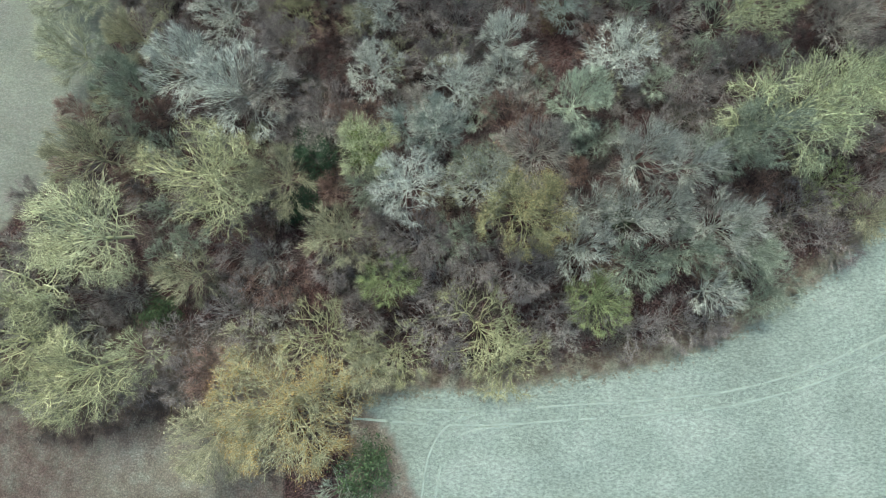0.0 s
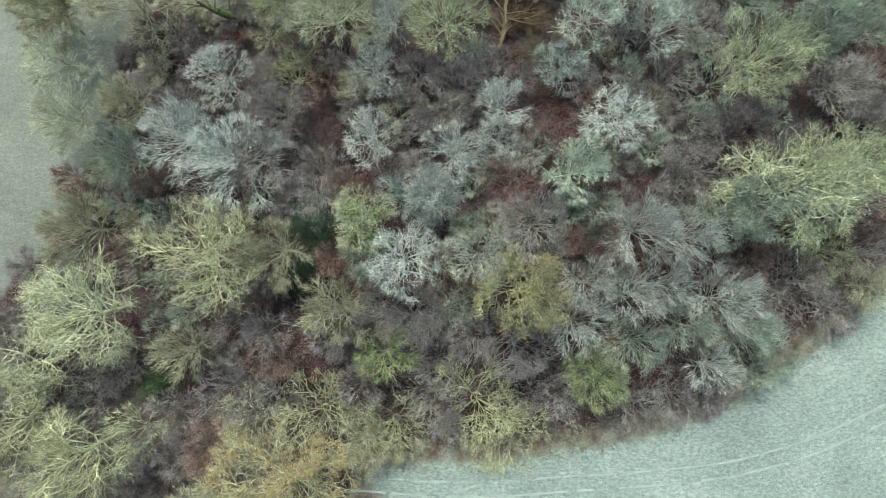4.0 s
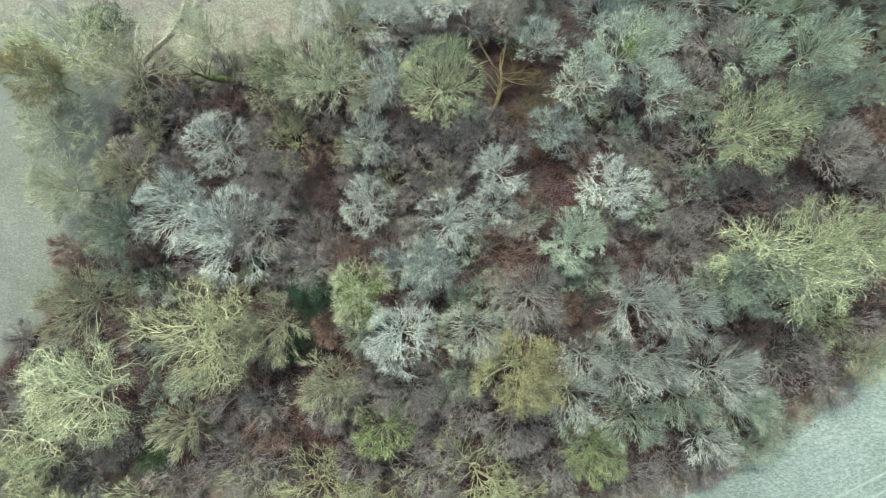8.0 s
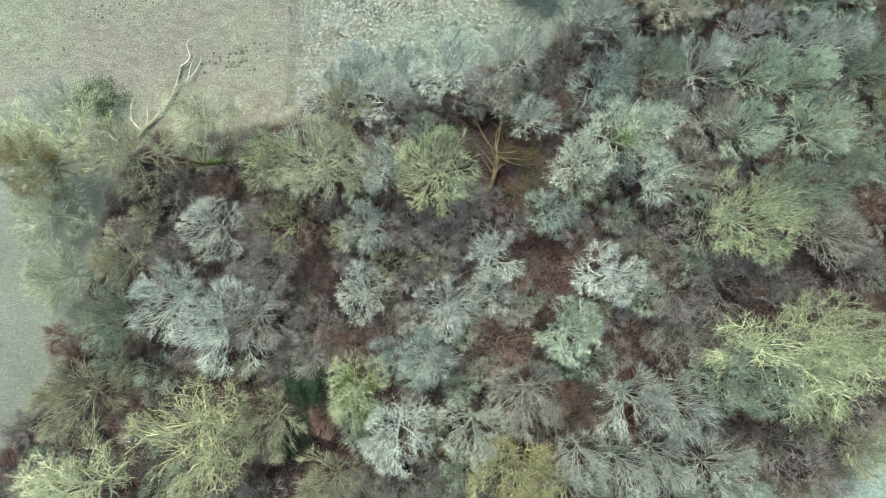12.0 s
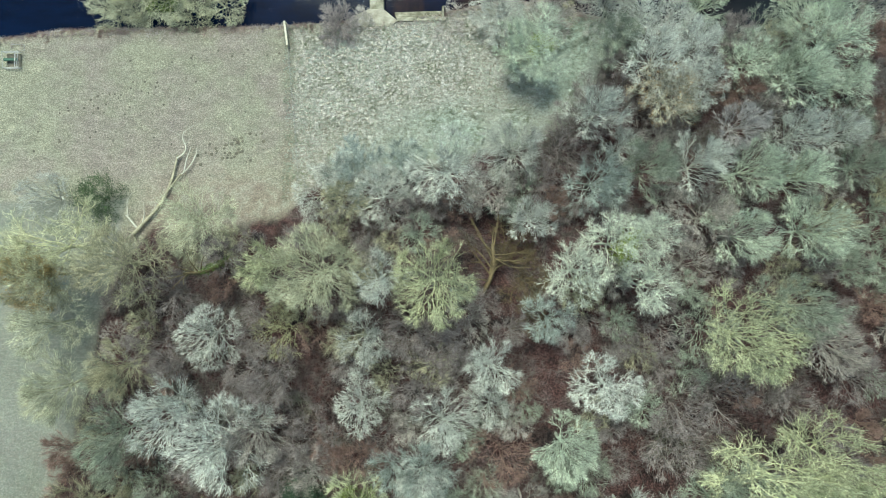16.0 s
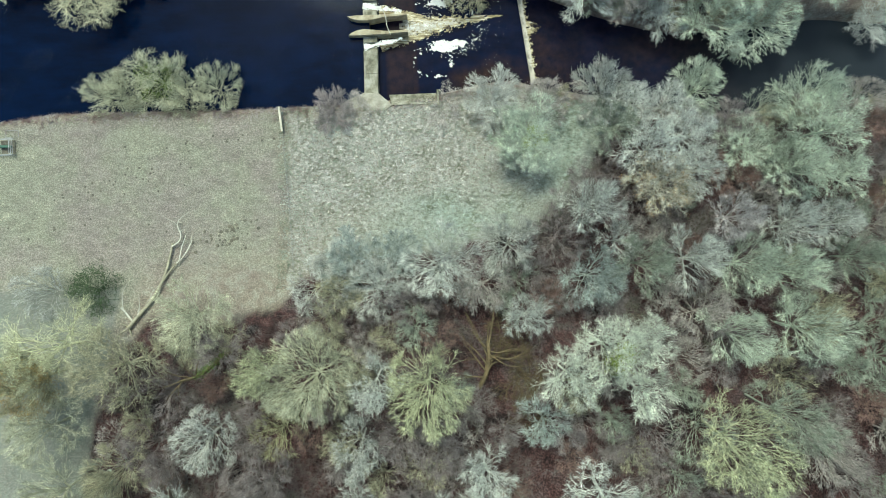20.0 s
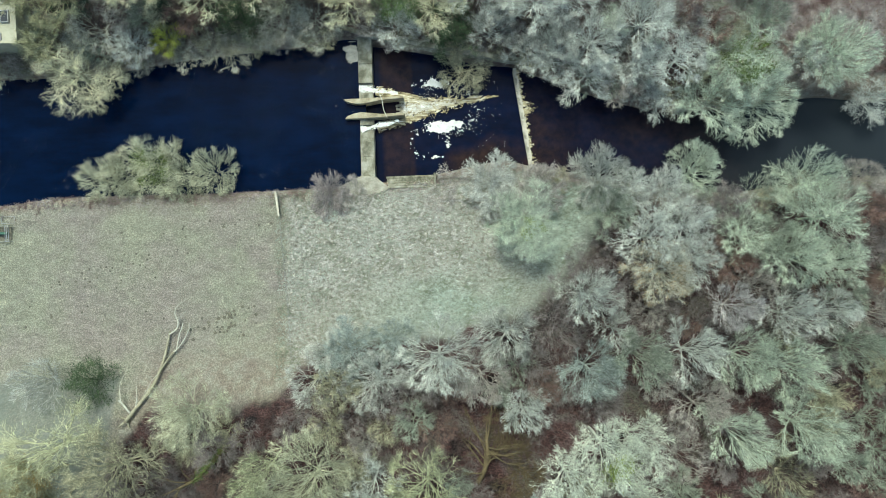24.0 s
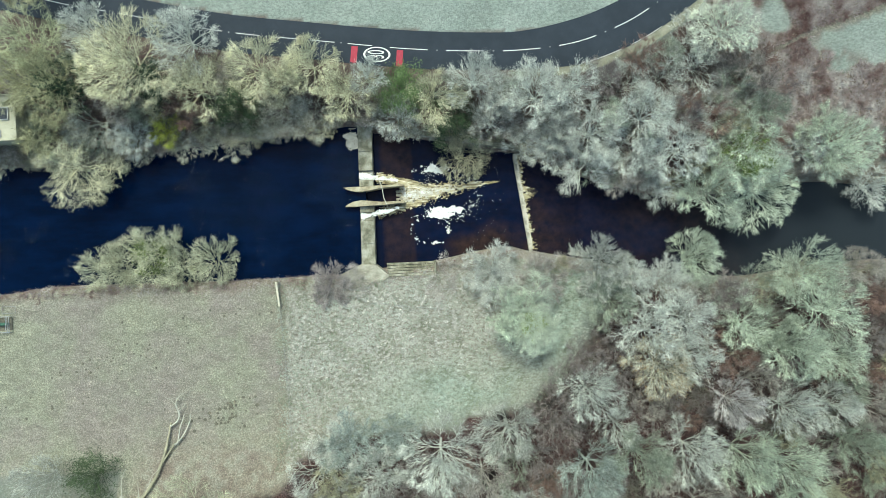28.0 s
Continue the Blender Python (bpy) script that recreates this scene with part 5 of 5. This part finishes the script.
wire_fence([(-22.1, 78.0), (-21.2, 66.0), (-20.2, 54.0)], 2.0, 1.1, 3, "post and wire fence across the river meadow")
wire_fence([(-9.3, 77.9), (-4.7, 77.4), (3.6, 76.2), (9.0, 75.6)], 2.6, 1.0, 2, "sagging wire fence below the river steps")
panel = thing("fence_panel", pose(-22.3, 79.9, lie(-22.3, 79.9), 0, 0, 95.5), "pale wooden fence panel reaching to the river bank", "fence")
for x in (-1.9, 0, 1.9):
    part("post", block(0.2, 0.2, 1.4, pose(x, 0, -0.1), 0.02), TIMBER, panel)
for k in range(4):
    part("board", block(3.9, 0.05, 0.2, pose(0, 0.14, 0.25 + 0.27 * k), 0.008), TIMBER, panel)
part("cap", block(4.0, 0.34, 0.06, pose(0, 0, 1.31), 0.01), TIMBER, panel)

pen = thing("sheep_feeder", pose(-67.6, 76.9, lie(-67.6, 76.9) + 0.02), "galvanised hurdle pen with a green feed trough on the meadow", "feeder")
for y in (-1.3, 1.3):
    for k in range(4):
        part("rail", block(2.6, 0.06, 0.06, pose(0, y, 0.2 + 0.28 * k), 0.01), STEEL, pen)
for x in (-1.3, 1.3, 1.0, 0.75):
    part("rail", block(0.08, 2.66, 0.06, pose(x, 0, 1.05), 0.01), STEEL, pen)
for x in (-1.3, 1.3):
    for y in (-1.3, 1.3):
        part("post", block(0.08, 0.08, 1.15, pose(x, y, 0), 0.01), STEEL, pen)
part("floor", block(2.3, 2.3, 0.06, pose(0, 0, 0.02), 0.01), EARTH, pen)
part("trough", block(2.2, 0.45, 0.45, pose(-0.3, 0.1, 0.3), 0.08), GREEN_SHEET, pen, "green sheet trough")
hurdle = thing("metal_hurdle", pose(-67.2, 79.2, lie(-67.2, 79.2)), "bent galvanised hurdle lying in the grass", "hurdle")
for k, (sx, sy, px, py) in enumerate(((2.2, 0.06, 0, 0.55), (2.2, 0.06, 0, -0.55), (0.06, 1.1, -1.1, 0), (0.06, 1.1, 1.1, 0))):
    part("rail", block(sx, sy, 0.06, pose(px, py, 0.05 + 0.002 * k), 0.01), STEEL, hurdle)

house = thing("pump_house", pose(-64.2, 109.3, lie(-60, 109) - 0.3), "small pale rendered building with a flat roof by the river", "building")
part("wall", block(9.6, 0.35, 4.6, pose(0, -3.3, 0), 0.03), RENDERED, house)
part("wall", block(9.6, 0.35, 4.6, pose(0, 3.3, 0), 0.03), RENDERED, house)
part("wall", block(0.35, 6.2, 4.6, pose(4.6, 0, 0), 0.03), RENDERED, house)
part("wall", block(0.35, 6.2, 4.6, pose(-4.6, 0, 0), 0.03), RENDERED, house)
part("roof", block(10.0, 7.1, 0.25, pose(0, 0, 4.6), 0.04), RENDERED, house)
for x, y, sx, sy in ((0, 3.45, 10.0, 0.2), (0, -3.45, 10.0, 0.2), (4.9, 0, 0.2, 6.7)):
    part("parapet", block(sx, sy, 0.3, pose(x, y, 4.85), 0.03), RENDERED, house)
light_frame = part("skylight", block(1.3, 1.9, 0.3, pose(3.2, 0.6, 4.84), 0.03), STEEL, house)
part("pane", block(1.05, 1.65, 0.03, pose(3.2, 0.6, 5.15), 0), GLASS, light_frame)
part("hatch", block(1.2, 1.1, 0.12, pose(1.9, -2.4, 4.85), 0.02), SLATE, house)


# ---- fallen timber ----
def limb(name, pts, r0, r1, material, parent, label="", sides=7, dead=True):
    """A crooked limb through the points, tapering."""
    fine = []
    for k in range(len(pts) - 1):
        for s in range(4):
            u = s / 4
            p = [pts[max(0, k - 1)], pts[k], pts[k + 1], pts[min(len(pts) - 1, k + 2)]]
            fine.append([0.5 * (2 * p[1][c] + (p[2][c] - p[0][c]) * u + (2 * p[0][c] - 5 * p[1][c] + 4 * p[2][c] - p[3][c]) * u * u + (3 * p[1][c] - p[0][c] - 3 * p[2][c] + p[3][c]) * u**3) for c in range(3)])
    fine.append(list(pts[-1]))
    line = np.array(fine)
    line += np.array([[0.06 * noise.noise((q[0], q[1], c)) for c in range(3)] for q in fine])
    r = np.linspace(r0, r1, len(line))
    v, f = tubes(line[:-1], line[1:], r[:-1], r[1:], sides)
    bm = bmesh.new()
    vs = [bm.verts.new(q) for q in v.tolist()]
    for q in f.tolist():
        bm.faces.new([vs[i] for i in q])
    bmesh.ops.remove_doubles(bm, verts=bm.verts, dist=0.35 * r1)
    for face in bm.faces:
        face.smooth = True
    return part(name, bm, material, parent, label)


def low(x, y, h):
    return (x, y, lie(x, y) + h)


log = thing("fallen_tree", Matrix(), "long fallen dead tree lying out of the wood across the meadow", "fallen tree")
limb("trunk", [low(-45.0, 47.2, 0.7), low(-44.0, 48.6, 0.7), low(-41.9, 51.6, 0.7), low(-40.9, 54.3, 0.6), low(-40.5, 56.5, 0.6), low(-40.2, 58.6, 0.6), low(-40.0, 60.1, 0.6)], 0.33, 0.16, DEADWOOD, log)
limb("branch", [low(-41.1, 53.9, 0.6), low(-40.0, 55.6, 0.6), low(-39.1, 56.9, 0.6)], 0.2, 0.12, DEADWOOD, log)
for pts, a, b in ((((-39.1, 56.9, 0.7), (-38.6, 57.2, 0.8), (-38.4, 59.0, 0.9), (-37.8, 61.3, 0.8)), 0.12, 0.05), (((-38.6, 57.2, 0.7), (-37.7, 58.4, 0.7), (-37.0, 60.0, 0.6), (-36.9, 61.2, 0.5)), 0.1, 0.04),
                  (((-40.0, 59.6, 0.6), (-38.9, 60.3, 0.8), (-38.6, 61.4, 0.9), (-39.1, 62.8, 0.9), (-39.0, 64.0, 0.8)), 0.14, 0.05), (((-39.0, 63.8, 0.8), (-38.3, 64.4, 0.8), (-37.4, 65.0, 0.7)), 0.05, 0.025),
                  (((-39.1, 62.8, 0.8), (-40.0, 63.6, 0.7), (-41.2, 64.2, 0.6)), 0.05, 0.02), (((-38.7, 61.8, 0.9), (-37.9, 62.6, 0.9), (-37.4, 63.2, 0.8)), 0.05, 0.02),
                  (((-44.4, 48.2, 0.7), (-45.6, 49.6, 1.2), (-46.3, 50.4, 1.6)), 0.16, 0.08), (((-46.0, 50.2, 1.4), (-46.5, 52.4, 1.6), (-46.1, 54.0, 1.5)), 0.07, 0.03), (((-43.8, 49.0, 0.8), (-43.6, 50.6, 1.3), (-43.9, 52.2, 1.5)), 0.08, 0.03),
                  (((-42.4, 51.0, 0.8), (-42.0, 52.6, 1.2), (-41.0, 53.6, 1.4)), 0.05, 0.02)):
    limb("branch", [low(*p) for p in pts], a * 1.3, b * 1.5, PALEWOOD, log, "bleached bare branch", 5)
for pts in (((-44.8, 47.4, 0.6), (-46.2, 47.9, 0.6)), ((-44.9, 47.2, 0.5), (-44.4, 46.0, 0.2)), ((-45.1, 47.1, 0.9), (-46.0, 46.5, 1.1))):
    limb("root", [low(*p) for p in pts], 0.26, 0.07, DEADWOOD, log, "", 5)

snag = thing("broken_tree", Matrix(), "broken brown dead tree with bare limbs splayed over the bank", "dead tree")
bx, by = 8.6, 40.6
limb("trunk", [low(bx - 0.4, by - 3.4, 0.4), low(bx + 0.6, by - 1.4, 1.6), low(bx + 1.2, by + 1.0, 3.0), low(bx + 1.0, by + 3.6, 4.2)], 0.42, 0.24, BROWNWOOD, snag)
rng = np.random.default_rng(77)
for k in range(20):
    s = k / 20
    x0, y0, h0 = bx + 0.4 + 0.8 * s, by - 1.8 + 5.2 * s, 1.6 + 2.6 * s
    ang = radians(rng.uniform(-45, 100) if k % 4 else rng.uniform(110, 190))
    r = rng.uniform(4.0, 7.5) if k % 5 else rng.uniform(2, 3.5)
    swing = rng.uniform(-0.35, 0.35)
    end = (x0 + r * math.cos(ang), y0 + r * math.sin(ang))
    midp = low(x0 + 0.5 * r * math.cos(ang + swing), y0 + 0.5 * r * math.sin(ang + swing), h0 + 1.0)
    limb("branch", [low(x0, y0, h0), midp, low(*end, h0 + rng.uniform(0, 1.6))], 0.13, 0.035, BROWNWOOD, snag, "", 5, 1.9)
    for j in range(3):
        u = rng.uniform(0.35, 0.9)
        a2 = ang + rng.normal(0, 0.6)
        p = np.array(low(x0 + u * r * math.cos(ang + 0.6 * swing), y0 + u * r * math.sin(ang + 0.6 * swing), h0 + 0.9))
        q = p + np.array((math.cos(a2), math.sin(a2), rng.uniform(-0.2, 0.5))) * rng.uniform(1.2, 2.6)
        limb("branch", [tuple(p), tuple((p + q) / 2 + rng.normal(0, 0.12, 3)), tuple(q)], 0.055, 0.02, BROWNWOOD, snag, "", 4, 1.9)

stick = thing("dead_branch", pose(-58.0, 54.0, lie(-58, 54)), "bare dead branch standing at the meadow edge", "branch")
for a, b in (((0, 0, 0), (0.3, 2.6, 2.0)), ((0.2, 1.6, 1.3), (-1.2, 2.6, 1.9)), ((0.25, 2.0, 1.6), (1.4, 3.0, 2.2)), ((0.1, 0.8, 0.7), (-0.6, 1.8, 1.2))):
    limb("branch", [a, tuple((np.array(a) + b) / 2 + (0.1, 0, 0.2)), b], 0.09, 0.03, DEADWOOD, stick, "", 5, 1.9)

# ---- molehills and wheel tracks ----
bm = bmesh.new()
bmesh.ops.create_icosphere(bm, subdivisions=2, radius=0.36)
for q in bm.verts:
    q.co *= 1 + 0.35 * noise.noise(q.co * 3.1)
    q.co.z = max(-0.1, q.co.z * 0.55)
heap = part("molehill", bm, EARTH)
heap.matrix_world = pose(-30.5, 62.0, lie(-30.5, 62.0))
tagged(heap, "small dark heap of earth in the frosted turf", "molehill", "molehills on the meadow")
rng = np.random.default_rng(21)
for cx, cy, sx, sy, count, size in ((-32.0, 60.5, 2.6, 1.3, 30, 1.0), (-29.0, 62.4, 1.8, 1.4, 12, 0.9), (-53, 70.0, 5, 1.6, 24, 0.7), (-44, 70.6, 4, 1.8, 20, 0.65), (-36, 76.4, 5, 1.2, 9, 0.7), (-28, 77.0, 3, 1.0, 8, 0.75), (-60, 62.5, 3, 1.0, 6, 0.8), (-34, 66, 9, 4, 10, 0.6)):
    for k in range(count):
        x, y = rng.normal(cx, sx), rng.normal(cy, sy)
        if y > meadow_edge(x) + 1 and y < near_bank(x) - 2 and x < -23.5:
            s = 0.75 * size * rng.uniform(0.5, 1.15)
            copy_thing(heap, pose(x, y, lie(x, y), 0, 0, rng.uniform(0, 360)) @ Matrix.Diagonal((s, s, s * 0.8, 1)))
TRACK = surface("worn_wheel_track", [(0.3, (0.24, 0.28, 0.25)), (0.7, (0.34, 0.395, 0.355))], 0.6, 0.95, 6, 0.5, 0.03)
for shift in (0.0, 1.7):
    for xs, ys in (((-11, 1, 8, 15, 25, 35, 45, 56), (-19.2, -19.8, -19.6, -19.0, -18.2, -16.9, -14.0, -9.0)), ((-2.6, -2.0, -0.4, 2.6, 8), (-30, -26.0, -22.6, -20.6, -19.9))):
        verts, faces = [], []
        steps = np.arange(xs[0], xs[-1], 0.35)
        for k, x in enumerate(steps):
            y = spline(xs, ys, x)
            s = (spline(xs, ys, x + 0.2) - spline(xs, ys, x - 0.2)) / 0.4
            n1 = np.array((-s, 1)) / math.hypot(s, 1)
            for o in (-0.14, 0.14):
                px, py = x + n1[0] * (o - shift), y + n1[1] * (o - shift)
                verts.append((px, py, lie(px, py) + 0.05))
            if k and wobble(x, shift * 9, 0.5) > -0.25:
                faces.append((2 * k - 2, 2 * k, 2 * k + 1, 2 * k - 1))
        tagged(link_mesh("wheel_track", verts, faces, TRACK), "faint wheel track worn in the frosted field", "wheel track", kind="structure")


# ---- more dead wood on the bank ----
for pts in (((-42.4, -20.9), (-41.2, -19.2), (-40.0, -17.6)), ((-41.6, -18.9), (-42.6, -17.4)), ((-34.1, -18.3), (-34.0, -20.2), (-34.3, -21.4))):
    ob = thing("fallen_branch", Matrix(), "dark bare branch lying in the leaf litter", "branch")
    limb("stem", [low(*p, 0.25) for p in pts], 0.14, 0.05, BROWNWOOD, ob, "", 5)
    x, y = pts[-1]
    limb("twig", [low(*pts[-2], 0.3), low(x + 0.9, y - 0.3, 0.5)], 0.06, 0.03, BROWNWOOD, ob, "", 4)
ob = thing("leaning_tree", Matrix(), "leaning dark ivy-wrapped tree trunk on the wooded bank", "tree")
limb("trunk", [low(-29.4, 43.6, -0.3), low(-29.9, 42.4, 4.0), low(-30.6, 41.6, 8.0), low(-31.8, 41.6, 11.5)], 0.4, 0.16, BROWNWOOD, ob)
for k in range(7):
    a = k * 0.9
    limb("branch", [low(-30.6 - 0.17 * k, 41.6, 7.5 + 0.55 * k), low(-30.9 - 0.2 * k + 1.2 * math.cos(a), 41.8 + 1.2 * math.sin(a), 9 + 0.6 * k), low(-31.2 - 0.2 * k + 2.4 * math.cos(a), 42.0 + 2.4 * math.sin(a), 9.6 + 0.6 * k)], 0.1, 0.03, BROWNWOOD, ob, "", 5)
rng = np.random.default_rng(9)
wrap = np.array([low(-29.4 - 0.5 * s - 0.7 * s * s, 43.6 - 2.0 * s, 9 * s) for s in np.arange(0, 1, 0.03)])
v, f = leaves(rng, wrap, 900, 0.28, 0.2)
ivy = link_mesh("ivy", v.tolist(), f.tolist(), LEAF, ob, "dark green ivy leaves")
ivy.color = (0.10, 0.15, 0.05, 1)
ivy["kind"] = "stuff"
